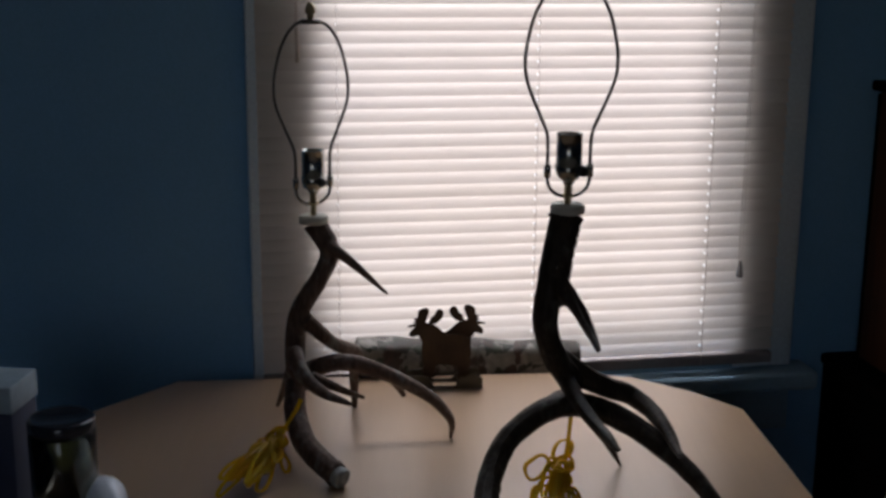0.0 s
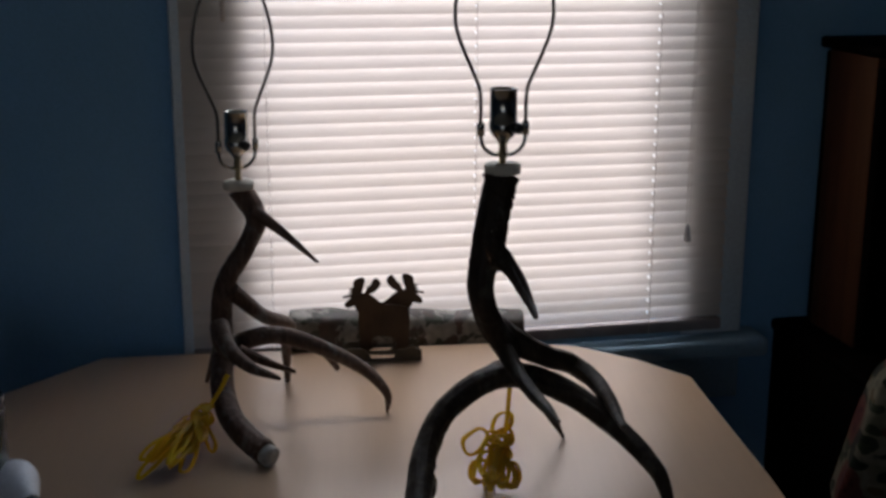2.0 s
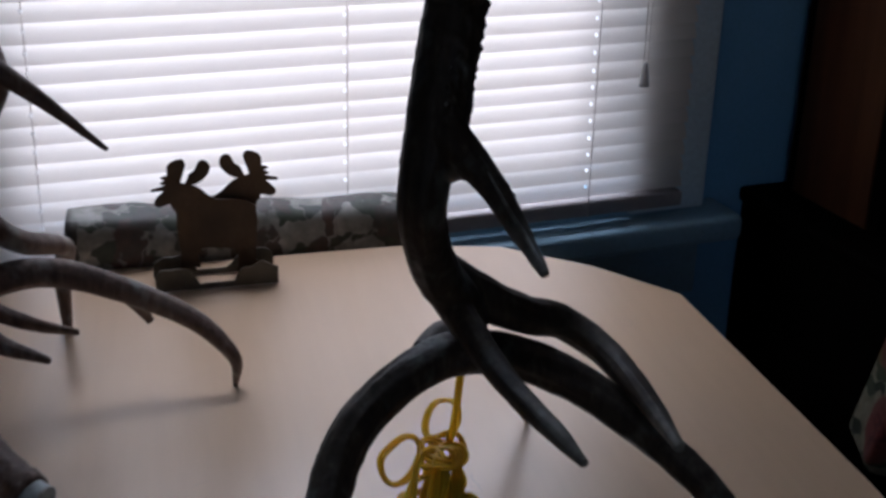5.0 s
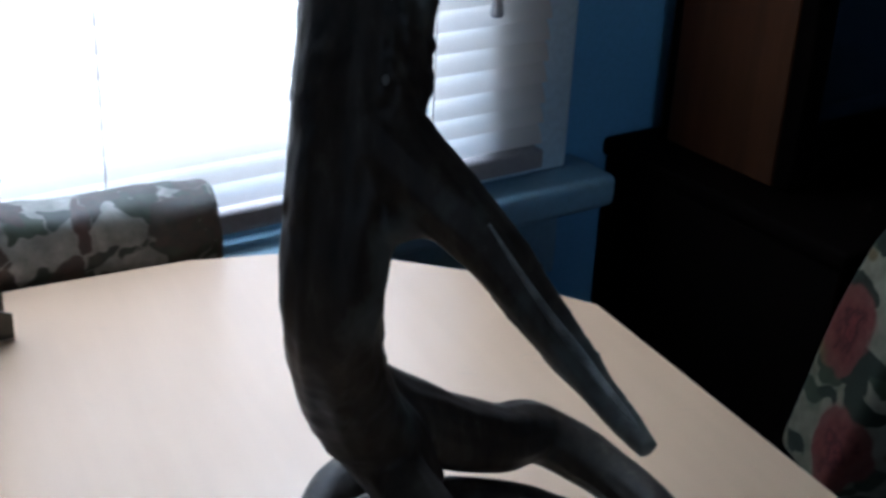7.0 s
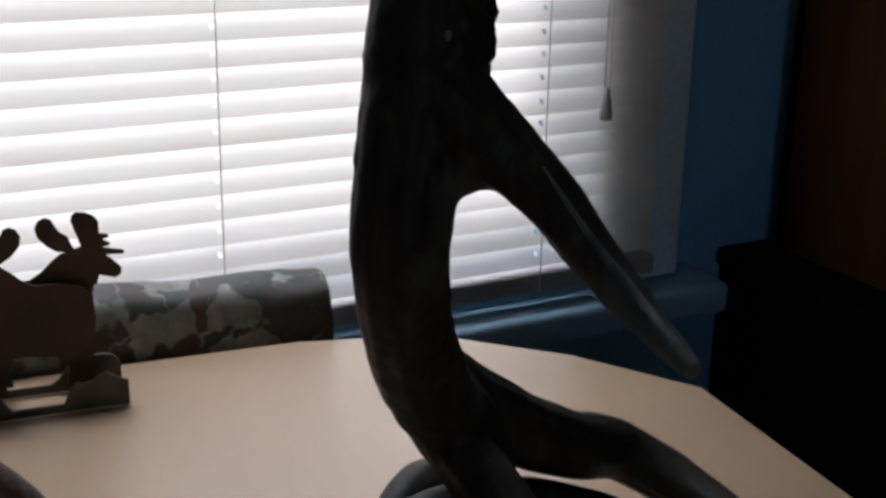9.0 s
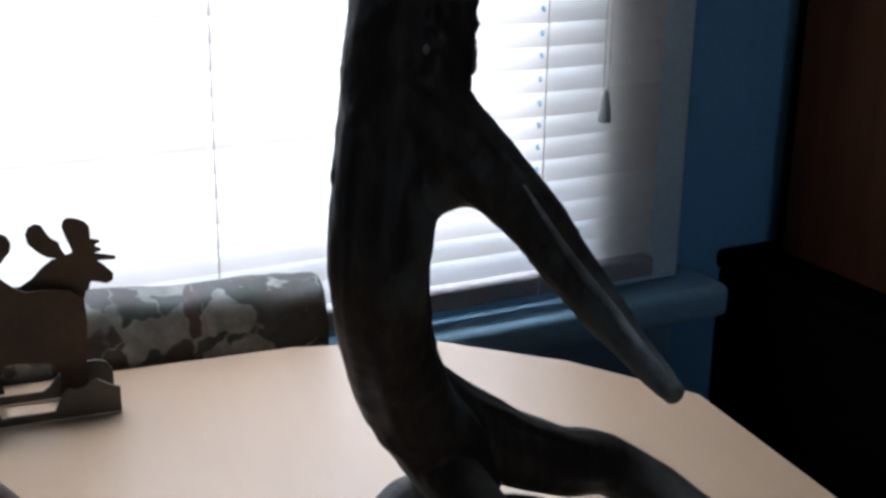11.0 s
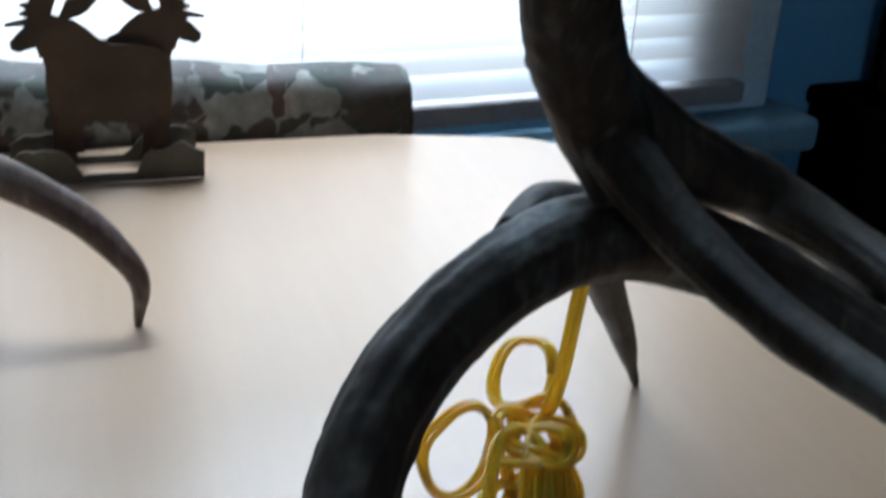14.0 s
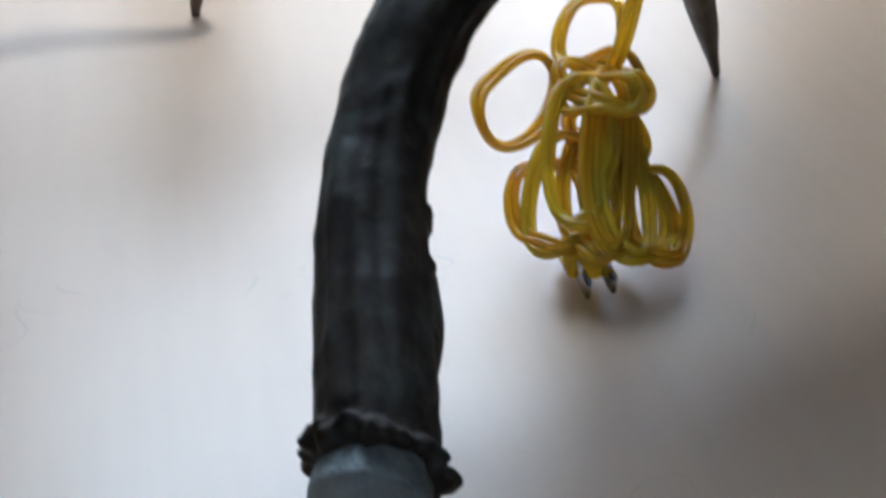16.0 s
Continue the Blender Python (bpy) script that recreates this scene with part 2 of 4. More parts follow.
def leaf_print():
    """Overlapping leaves in dark green, rust and grey with pale rims on a grey-cream ground."""
    m, n, l, b = material("leaf_print_cloth")
    v = coords(n, l)
    warp, off = n.new("ShaderNodeTexNoise"), n.new("ShaderNodeVectorMath")
    warp.inputs["Scale"].default_value, warp.inputs["Detail"].default_value = 34, 2
    l.new(v, warp.inputs["Vector"])
    off.operation = "MULTIPLY_ADD"
    off.inputs[1].default_value = (0.045, 0.045, 0.045)
    l.new(warp.outputs["Color"], off.inputs[0])
    l.new(v, off.inputs[2])
    col = ramp(n, l, noise_tex(n, l, v, 40, 3), [(0.35, (0.15, 0.145, 0.12)), (0.65, (0.27, 0.26, 0.23))])
    for turn, stretch, tones, keep in ((0.5, (1, 1.2, 1.9), ((0.010, 0.014, 0.008), (0.045, 0.055, 0.030)), 0.46), (-0.8, (1.7, 1.2, 1), ((0.070, 0.034, 0.024), (0.020, 0.027, 0.017)), 0.52)):
        mp, vo, ed = n.new("ShaderNodeMapping"), n.new("ShaderNodeTexVoronoi"), n.new("ShaderNodeTexVoronoi")
        mp.inputs["Rotation"].default_value, mp.inputs["Scale"].default_value = (0, turn, 0), stretch
        l.new(off.outputs[0], mp.inputs["Vector"])
        ed.feature = "DISTANCE_TO_EDGE"
        for t in (vo, ed):
            t.inputs["Scale"].default_value = 23
            l.new(mp.outputs["Vector"], t.inputs["Vector"])
        leaf = ramp(n, l, vo.outputs["Color"], [(keep, tones[0]), (keep + 0.25, tones[1]), (0.9, tones[0])])
        leaf = mixed(n, l, 0.5, leaf, ramp(n, l, noise_tex(n, l, v, 110, 3), [(0.35, tones[0]), (0.7, tones[1])]))
        gate = ramp(n, l, vo.outputs["Color"], [(keep, (0, 0, 0)), (keep + 0.02, (1, 1, 1))])
        inside = ramp(n, l, ed.outputs["Distance"], [(0.0, (0, 0, 0)), (0.05, (1, 1, 1))])
        col = mixed(n, l, mixed(n, l, 1.0, gate, inside, "MULTIPLY"), col, leaf)
    fade = ramp(n, l, noise_tex(n, l, v, 75, 4, 0.6), [(0.38, (0.72, 0.72, 0.70)), (0.62, (1.0, 1.0, 0.98))])
    l.new(mixed(n, l, 1.0, col, fade, "MULTIPLY"), b.inputs["Base Color"])
    b.inputs["Roughness"].default_value = 0.55
    bump(n, l, b, noise_tex(n, l, v, 700, 2), 0.2, 0.0006)
    return m


ROLLCLOTH = leaf_print()


def clear(name, colour, rough, ior=1.45, amount=1.0):
    m, n, l, b = material(name)
    b.inputs["Base Color"].default_value = (*colour, 1)
    b.inputs["Roughness"].default_value, b.inputs["IOR"].default_value = rough, ior
    b.inputs["Transmission Weight"].default_value = amount
    return m


GLASS = clear("window_glass", (1, 1, 1), 0.0)
DARKGLASS = clear("cabinet_glass", (0.9, 0.95, 0.95), 0.02)
JARGLASS = clear("jar_glass", (0.85, 0.9, 0.8), 0.03, amount=1.0)


def gold_cord():
    m, n, l, b = material("gold_cord_plastic")
    info = n.new("ShaderNodeObjectInfo")
    l.new(ramp(n, l, info.outputs["Random"], [(0.0, (0.92, 0.77, 0.05)), (0.6, (0.92, 0.68, 0.03)), (1.0, (0.86, 0.48, 0.02))]), b.inputs["Base Color"])
    b.inputs["Roughness"].default_value = 0.08
    b.inputs["Transmission Weight"].default_value = 0.45
    t, mx = n.new("ShaderNodeBsdfTranslucent"), n.new("ShaderNodeMixShader")
    t.inputs["Color"].default_value = (0.98, 0.66, 0.02, 1)
    mx.inputs["Fac"].default_value = 0.28
    l.new(b.outputs[0], mx.inputs[1])
    l.new(t.outputs[0], mx.inputs[2])
    l.new(mx.outputs[0], n["Material Output"].inputs["Surface"])
    return m


CORD = gold_cord()
BAG = surface("plastic_bag", (0.55, 0.58, 0.75), (0.72, 0.74, 0.85), 18, 0.25)
BAGRED = surface("red_bag_print", (0.35, 0.03, 0.05), (0.45, 0.05, 0.08), 18, 0.3)


def glow():
    """Pale emission for an added sheet that stands in for daylight beyond the window."""
    m, n, l, b = material("daylight_glow")
    e = n.new("ShaderNodeEmission")
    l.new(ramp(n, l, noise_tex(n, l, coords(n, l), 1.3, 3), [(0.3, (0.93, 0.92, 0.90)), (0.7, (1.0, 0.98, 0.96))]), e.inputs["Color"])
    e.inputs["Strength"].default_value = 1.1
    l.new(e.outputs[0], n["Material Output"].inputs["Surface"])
    return m


GLOW = glow()

# ---- mesh helpers ----


def part(name, bm, mat, parent=None, label="", smooth=True, m=None):
    """Links a bmesh as one mesh object, under a thing or a part."""
    bmesh.ops.recalc_face_normals(bm, faces=bm.faces)
    me = bpy.data.meshes.new(name)
    bm.to_mesh(me)
    bm.free()
    for p in me.polygons:
        p.use_smooth = smooth
    me.materials.append(mat)
    ob = new(name, me)
    ob.parent = parent
    if m is not None:
        ob.matrix_basis = m
    if label:
        ob["label"] = label
    return ob


def thing(name, label, category, m=None, group="", kind=""):
    ob = new(name)
    ob.empty_display_size = 0.05
    if m is not None:
        ob.matrix_basis = m
    return tagged(ob, label, category, group, kind)


def box(x0, x1, y0, y1, z0, z1, bevel=0.0, seg=2, bm=None):
    bm = bm or bmesh.new()
    r = bmesh.ops.create_cube(bm, size=1.0)
    for v in r["verts"]:
        v.co = Vector((x0 + (v.co.x + 0.5) * (x1 - x0), y0 + (v.co.y + 0.5) * (y1 - y0), z0 + (v.co.z + 0.5) * (z1 - z0)))
    if bevel:
        edges = {e for v in r["verts"] for e in v.link_edges}
        bmesh.ops.bevel(bm, geom=list(edges), offset=bevel, segments=seg, affect="EDGES", profile=0.5)
    return bm


def prism(outline, z0, z1, bevel=0.0, bm=None):
    """A closed outline in x and y, extruded upward."""
    bm = bm or bmesh.new()
    low = [bm.verts.new((x, y, z0)) for x, y in outline]
    high = [bm.verts.new((x, y, z1)) for x, y in outline]
    n = len(outline)
    top = bm.faces.new(high)
    bottom = bm.faces.new(low[::-1])
    for i in range(n):
        bm.faces.new((low[i], low[(i + 1) % n], high[(i + 1) % n], high[i]))
    if bevel:
        edges = list(top.edges) + list(bottom.edges)
        bmesh.ops.bevel(bm, geom=edges, offset=bevel, segments=3, affect="EDGES", profile=0.5)
    return bm


def lathe(profile, seg=32, bm=None, at=(0, 0, 0)):
    """Turns (radius, height) pairs about the upright axis."""
    bm = bm or bmesh.new()
    rings = []
    for r, z in profile:
        if r < 1e-6:
            rings.append([bm.verts.new((at[0], at[1], at[2] + z))])
        else:
            rings.append([bm.verts.new((at[0] + r * math.cos(a * math.tau / seg), at[1] + r * math.sin(a * math.tau / seg), at[2] + z)) for a in range(seg)])
    for a, b in zip(rings, rings[1:]):
        for i in range(seg):
            j = (i + 1) % seg
            if len(a) == 1 and len(b) == 1:
                continue
            if len(a) == 1:
                bm.faces.new((a[0], b[i], b[j]))
            elif len(b) == 1:
                bm.faces.new((a[i], a[j], b[0]))
            else:
                bm.faces.new((a[i], a[j], b[j], b[i]))
    return bm


def spline(points, n):
    """A smooth curve through the points, n samples, as vectors of any size."""
    p = np.array(points, float)
    q = np.vstack([2 * p[0] - p[1], p, 2 * p[-1] - p[-2]])
    s = np.linspace(0, len(p) - 1 - 1e-9, n)
    i = s.astype(int)
    u = (s - i)[:, None]
    a, b, c, d = q[i], q[i + 1], q[i + 2], q[i + 3]
    return 0.5 * (2 * b + (c - a) * u + (2 * a - 5 * b + 4 * c - d) * u ** 2 + (3 * b - a - 3 * c + d) * u ** 3)


def tube(bm, points, radii, n=40, seg=12, rough=0.0, grooves=0.0, pearls=0.0, flat=1.0, closed=False, wave=60.0):
    """A round body along a smooth curve; rough, grooves and pearls are heights of its relief."""
    samples = spline([(*p, r) for p, r in zip(points, radii)], n)
    pts = [Vector(s[:3]) for s in samples]
    side = None
    rings = []
    for k, p in enumerate(pts):
        d = (pts[min(k + 1, n - 1)] - pts[max(k - 1, 0)]).normalized()
        if side is None:
            side = d.orthogonal().normalized()
        side = (side - d * side.dot(d)).normalized()
        up = d.cross(side)
        ring = []
        for s in range(seg):
            a = s * math.tau / seg
            way = side * math.cos(a) + up * math.sin(a) * flat
            r = max(samples[k][3], 0.0006)
            q = p + way * r
            h = 0.0
            if rough:
                h += rough * noise.noise(q * wave)
            if grooves:
                h += grooves * noise.noise(Vector((math.cos(a) * 2.6, math.sin(a) * 2.6, k * 0.035)) * 1.7)
            if pearls:
                fade = max(0.0, 1 - k / n)
                h += pearls * max(0.0, noise.noise(q * 190)) * (0.4 + fade)
            ring.append(bm.verts.new(q + way * h))
        rings.append(ring)
    for a, b in zip(rings, rings[1:]):
        for s in range(seg):
            t = (s + 1) % seg
            bm.faces.new((a[s], a[t], b[t], b[s]))
    bm.faces.new(rings[0][::-1])
    bm.faces.new(rings[-1])
    return bm


def fuse(ob, voxel, smooth=4):
    """Grows the crossing bodies of a mesh into one skin."""
    r = ob.modifiers.new("skin", "REMESH")
    r.mode, r.voxel_size, r.use_smooth_shade = "VOXEL", voxel, True
    s = ob.modifiers.new("soften", "SMOOTH")
    s.factor, s.iterations = 0.5, smooth
    return ob


# ---- room ----
Z = 0.75          # table top
WALL_Y = 1.53     # face of the window wall
X0, X1, Y0, TOP = -2.2, 2.3, -2.0, 2.45
OPEN_X0, OPEN_X1, OPEN_Z0, OPEN_Z1 = -0.228, 0.538, 0.700, 2.07

bm = bmesh.new()
for b in ((X0, OPEN_X0, 0, TOP), (OPEN_X1, X1, 0, TOP), (OPEN_X0, OPEN_X1, 0, OPEN_Z0), (OPEN_X0, OPEN_X1, OPEN_Z1, TOP)):
    box(b[0], b[1], WALL_Y, WALL_Y + 0.06, b[2], b[3], bm=bm)
tagged(part("wall_north", bm, WALL, smooth=False, m=ROOM_POSE), "dark blue painted wall around the window", "wall", kind="structure")
tagged(part("wall_west", box(X0 - 0.12, X0, Y0, WALL_Y, 0, TOP), ROOM, smooth=False, m=ROOM_POSE), "unseen wall, made dark blue to cut bounced light", "wall", kind="structure")
tagged(part("wall_east", box(X1, X1 + 0.12, Y0, WALL_Y, 0, TOP), ROOM, smooth=False, m=ROOM_POSE), "unseen wall, made dark blue to cut bounced light", "wall", kind="structure")
# unseen rear wall; its opening is added to let fill light in
bm = bmesh.new()
for b in ((X0, -1.45, 0, TOP), (-0.55, X1, 0, TOP), (-1.45, -0.55, 0, 0.95), (-1.45, -0.55, 2.05, TOP)):
    box(b[0], b[1], Y0 - 0.12, Y0, b[2], b[3], bm=bm)
tagged(part("wall_south", bm, ROOM, smooth=False, m=ROOM_POSE), "unseen dark blue wall, opening added for fill light", "wall", kind="structure")
tagged(part("floor", box(X0, X1, Y0, WALL_Y, -0.1, 0), FLOOR, smooth=False, m=ROOM_POSE), "dark wooden floor", "floor", kind="structure")
tagged(part("ceiling", box(X0, X1, Y0, WALL_Y, TOP, TOP + 0.1), CEILING, smooth=False, m=ROOM_POSE), "plain off-white ceiling", "ceiling", kind="structure")

# ---- window ----
window = thing("window_1", "blue-trimmed sash window behind a closed blind", "window", ROOM_POSE, kind="structure")
CASE_Y = WALL_Y - 0.0305
part("casing", box(-0.346, OPEN_X0, CASE_Y, WALL_Y, 0.699, 2.16, 0.004), CASING, window, "light blue painted casing")
part("casing", box(OPEN_X1, 0.656, CASE_Y, WALL_Y, 0.699, 2.16, 0.004), CASING, window)
part("casing", box(-0.346, 0.656, CASE_Y, WALL_Y, 2.161, 2.26, 0.004), CASING, window)
part("window_sill", box(-0.407, 0.694, 1.455, WALL_Y + 0.01, 0.662, 0.698, 0.009, 3), TRIM, window, "rounded blue window sill")
# strip added to block lamp light leaking under the blind onto the sill
part("leak_block", box(OPEN_X0 - 0.10, OPEN_X1 + 0.07, 1.5005, 1.5075, 0.6985, 0.7175, 0.001), TRIM, window)
part("apron", box(-0.346, 0.664, WALL_Y - 0.018, WALL_Y, 0.566, 0.661, 0.004), TRIM, window)
bm = bmesh.new()
for b in ((OPEN_X0, OPEN_X0 + 0.012, OPEN_Z0, OPEN_Z1), (OPEN_X1 - 0.012, OPEN_X1, OPEN_Z0, OPEN_Z1), (OPEN_X0 + 0.012, OPEN_X1 - 0.012, OPEN_Z0, OPEN_Z0 + 0.02), (OPEN_X0 + 0.012, OPEN_X1 - 0.012, OPEN_Z1 - 0.05, OPEN_Z1)):
    box(b[0], b[1], 1.560, 1.585, b[2], b[3], bm=bm)
part("window_frame", bm, TRIM, window, smooth=False)
pane = part("pane", box(OPEN_X0 + 0.012, OPEN_X1 - 0.012, 1.571, 1.575, OPEN_Z0 + 0.02, OPEN_Z1 - 0.05), GLASS, window, smooth=False)
pane.visible_shadow = False

# ---- ground and distance outside ----
tagged(part("ground", box(-200, 200, -200, 400, -0.62, -0.6), surface("lawn", (0.05, 0.08, 0.03), (0.09, 0.12, 0.05), 0.6, 0.9), smooth=False), "green lawn outside the window", "ground", kind="structure")
# glowing sheet added so the slat gaps look bright
tagged(part("backdrop", box(-3.5, 4.0, 3.6, 3.62, -0.6, 3.2), GLOW, smooth=False, m=ROOM_POSE), "glowing sheet standing in for daylight outside the window", "backdrop", kind="structure")

# ---- blind ----
BL_X0, BL_X1, BL_Y, PITCH = -0.330, 0.607, 1.488, 0.02177
blind = thing("window_blind", "ivory vinyl mini blind, slats nearly closed", "blind", ROOM_POSE)
bm = bmesh.new()
W, TILT = 0.0125, radians(-60.5)
ring = []
for k in range(6):
    u = -1 + k * 0.4
    y, z = u * W, 0.0022 * (1 - u * u)
    ring.append((y * math.cos(TILT) + z * math.sin(TILT), -y * math.sin(TILT) + z * math.cos(TILT)))
CORDS = (-0.198, 0.147, 0.467)
stations = [BL_X0] + [c + d for c in CORDS for d in (-0.0018, 0.0018)] + [BL_X1]
columns = [[bm.verts.new((x, y, z)) for y, z in ring] for x in stations]
for i, (p, q) in enumerate(zip(columns, columns[1:])):
    for k in range(5):
        if not (i % 2 and k == 2):
            bm.faces.new((p[k], q[k], q[k + 1], p[k + 1]))
first = part("slat", bm, SLAT, blind)
slat_mesh = first.data
first.matrix_basis = pose(0, BL_Y, 0.7507)
for k in range(1, 59):
    s = new("slat", slat_mesh)
    s.parent = blind
    s.matrix_basis = pose(0, BL_Y + random.uniform(-0.0006, 0.0006), 0.7507 + k * PITCH + random.uniform(-0.0008, 0.0008), random.uniform(-1.3, 1.3), random.uniform(-0.05, 0.05), 0)
part("bottom_rail", box(BL_X0, BL_X1, BL_Y - 0.011, BL_Y + 0.011, 0.714, 0.7345, 0.003), RAIL, blind)
part("head_rail", box(BL_X0, BL_X1, BL_Y - 0.014, BL_Y + 0.011, 2.035, 2.07, 0.002), TAPE, blind)
for cx in CORDS:
    bm = bmesh.new()
    for dy in (-0.0125, 0.0125):
        tube(bm, [(cx, BL_Y + dy, 0.715), (cx, BL_Y + dy, 1.3), (cx, BL_Y + dy, 2.04)], [0.0004] * 3, 3, 6)
    part("ladder_cord", bm, SLAT, blind)
bm = bmesh.new()
for dx in (-0.003, 0.003):
    tube(bm, [(0.529 + dx, BL_Y - 0.02, 0.915), (0.529 + dx * 0.5, BL_Y - 0.018, 1.4), (0.529, BL_Y - 0.016, 2.03)], [0.0005] * 3, 6, 6)
pull = part("pull_cord", bm, SLAT, blind)
part("tassel", lathe([(0, 0), (0.0055, 0.001), (0.0062, 0.004), (0.0056, 0.010), (0.0042, 0.020), (0.0026, 0.030), (0, 0.033)], 12, at=(0.529, BL_Y - 0.02, 0.883)), GREY, pull, "grey plastic tassel")
bm = bmesh.new()
tube(bm, [(-0.263, BL_Y - 0.022, 1.278), (-0.264, BL_Y - 0.02, 1.6), (-0.265, BL_Y - 0.016, 2.03)], [0.0038, 0.0036, 0.0036], 8, 6)
part("tilt_wand", bm, SLAT, blind, "clear grey tilt wand")

# ---- table ----
table = thing("table", "beech laminate table with clipped corners", "table")
outline = [(0.306, 1.327), (0.238, 1.335), (0.192, 1.3475), (0.10, 1.338), (-0.30, 1.315), (-0.463, 1.306), (-0.640, 1.075), (-0.640, 0.33), (-0.48, 0.12), (0.315, 0.12), (0.470, 0.33), (0.470, 0.80), (0.462, 1.170), (0.390, 1.253)]
part("tabletop", prism(outline, Z - 0.028, Z, 0.006), TABLETOP, table)
part("pedestal", lathe([(0, 0.05), (0.055, 0.05), (0.05, 0.12), (0.04, 0.3), (0.055, 0.55), (0.07, 0.72), (0, 0.72)], 24, at=(-0.08, 0.72, 0)), BROWNWOOD, table)
for a in range(4):
    w = Vector((math.cos(a * math.pi / 2 + 0.785), math.sin(a * math.pi / 2 + 0.785), 0))
    c = Vector((-0.08, 0.72, 0))
    part("foot", tube(bmesh.new(), [c + Vector((0, 0, 0.12)), c + w * 0.16 + Vector((0, 0, 0.09)), c + w * 0.34 + Vector((0, 0, 0.022))], [0.035, 0.03, 0.022], 12, 12), BROWNWOOD, table)

# ---- antler lamps ----


def wire(points, r, n=40, seg=8):
    return tube(bmesh.new(), points, [r] * len(points), n, seg)


def fittings(lamp, x, y, z, turn, rise=0.0):
    """Cap, nipple, socket, knob, harp and finial on top of the antler at z; rise lengthens the nipple."""
    c, s = math.cos(turn), math.sin(turn)

    def at(u, h, v=0.0):
        return (x + u * c - v * s, y + u * s + v * c, z + h)
    part("cap", lathe([(0, -0.007), (0.0205, -0.007), (0.0215, -0.005), (0.0215, 0.002), (0.019, 0.0045), (0, 0.005)], 32, at=(x, y, z)), FELT, lamp, "pale round cap")
    z += rise
    part("nipple", lathe([(0.0042, -rise), (0.0042, 0.012), (0.0075, 0.013), (0.0075, 0.0165), (0.0048, 0.0175), (0.0048, 0.030), (0.0, 0.030)], 16, at=(x, y, z)), BRASS, lamp)
    h = 0.029
    socket = part("socket", lathe([(0, h), (0.006, h), (0.0075, h + 0.004), (0.0135, h + 0.009), (0.0163, h + 0.016), (0.0168, h + 0.025), (0.0158, h + 0.0255), (0.0158, h + 0.061), (0.0164, h + 0.0615), (0.0164, h + 0.063), (0.0145, h + 0.063), (0.0142, h + 0.03), (0, h + 0.03)], 32, at=(x, y, z)), NICKEL, lamp, "nickel-plated bulb socket")
    part("switch_knob", tube(bmesh.new(), [(x + 0.008, y - 0.013, z + h + 0.021), (x + 0.011, y - 0.020, z + h + 0.021), (x + 0.0115, y - 0.021, z + h + 0.021), (x + 0.0155, y - 0.031, z + h + 0.021)], [0.0028, 0.0028, 0.0070, 0.0062], 12, 12), BLACK, socket, "black turn knob")
    saddle = [at(-0.0265, 0.046), at(-0.0265, 0.036), at(-0.023, 0.024), at(-0.012, 0.0155), at(0, 0.0145), at(0.012, 0.0155), at(0.023, 0.024), at(0.0265, 0.036), at(0.0265, 0.046)]
    part("harp_saddle", wire(saddle, 0.0023, 40, 8), NICKEL, lamp)
    for u in (-0.0265, 0.0265):
        cx, cy, cz = at(u, 0.038)
        part("ferrule", lathe([(0, 0), (0.0044, 0), (0.0044, 0.013), (0.003, 0.016), (0, 0.016)], 12, at=(cx, cy, cz)), NICKEL, lamp)
    shape = [(0.0265, 0.05), (0.0275, 0.088), (0.034, 0.107), (0.046, 0.134), (0.0545, 0.157), (0.057, 0.176), (0.055, 0.20), (0.046, 0.235), (0.031, 0.261), (0.013, 0.272)]
    path = [at(-u, hh) for u, hh in shape] + [at(u, hh) for u, hh in reversed(shape)]
    part("harp", wire(path, 0.0021, 90, 8), STEEL, lamp, "dark wire harp")
    top = at(0, 0.272)
    part("harp_rest", lathe([(0, -0.003), (0.014, -0.003), (0.014, 0.003), (0, 0.003)], 20, at=top), STEEL, lamp)
    part("finial", lathe([(0, 0.003), (0.0045, 0.003), (0.0045, 0.010), (0.008, 0.013), (0.0065, 0.020), (0.0035, 0.026), (0, 0.027)], 16, at=top), BRASS, lamp)


def burr(bm, c, d, r, seed, size=0.0052):
    """The ragged crown at the foot of an antler, round the point c across the way d."""
    rnd = random.Random(seed)
    d = Vector(d).normalized()
    s = d.orthogonal().normalized()
    u = d.cross(s)
    for k in range(26):
        a = k * math.tau / 26 + rnd.uniform(-0.1, 0.1)
        out = s * math.cos(a) + u * math.sin(a)
        p = Vector(c) + out * r * rnd.uniform(0.90, 1.06) + d * rnd.uniform(-0.003, 0.003)
        turn = (out + d * rnd.uniform(-0.5, 0.5)).to_track_quat("Z", "Y").to_matrix().to_4x4()
        m = Matrix.Translation(p) @ turn @ Matrix.Diagonal((rnd.uniform(0.4, 0.7), rnd.uniform(0.5, 0.9), rnd.uniform(0.7, 1.2), 1))
        bmesh.ops.create_icosphere(bm, subdivisions=1, radius=size * rnd.uniform(0.8, 1.2), matrix=m)


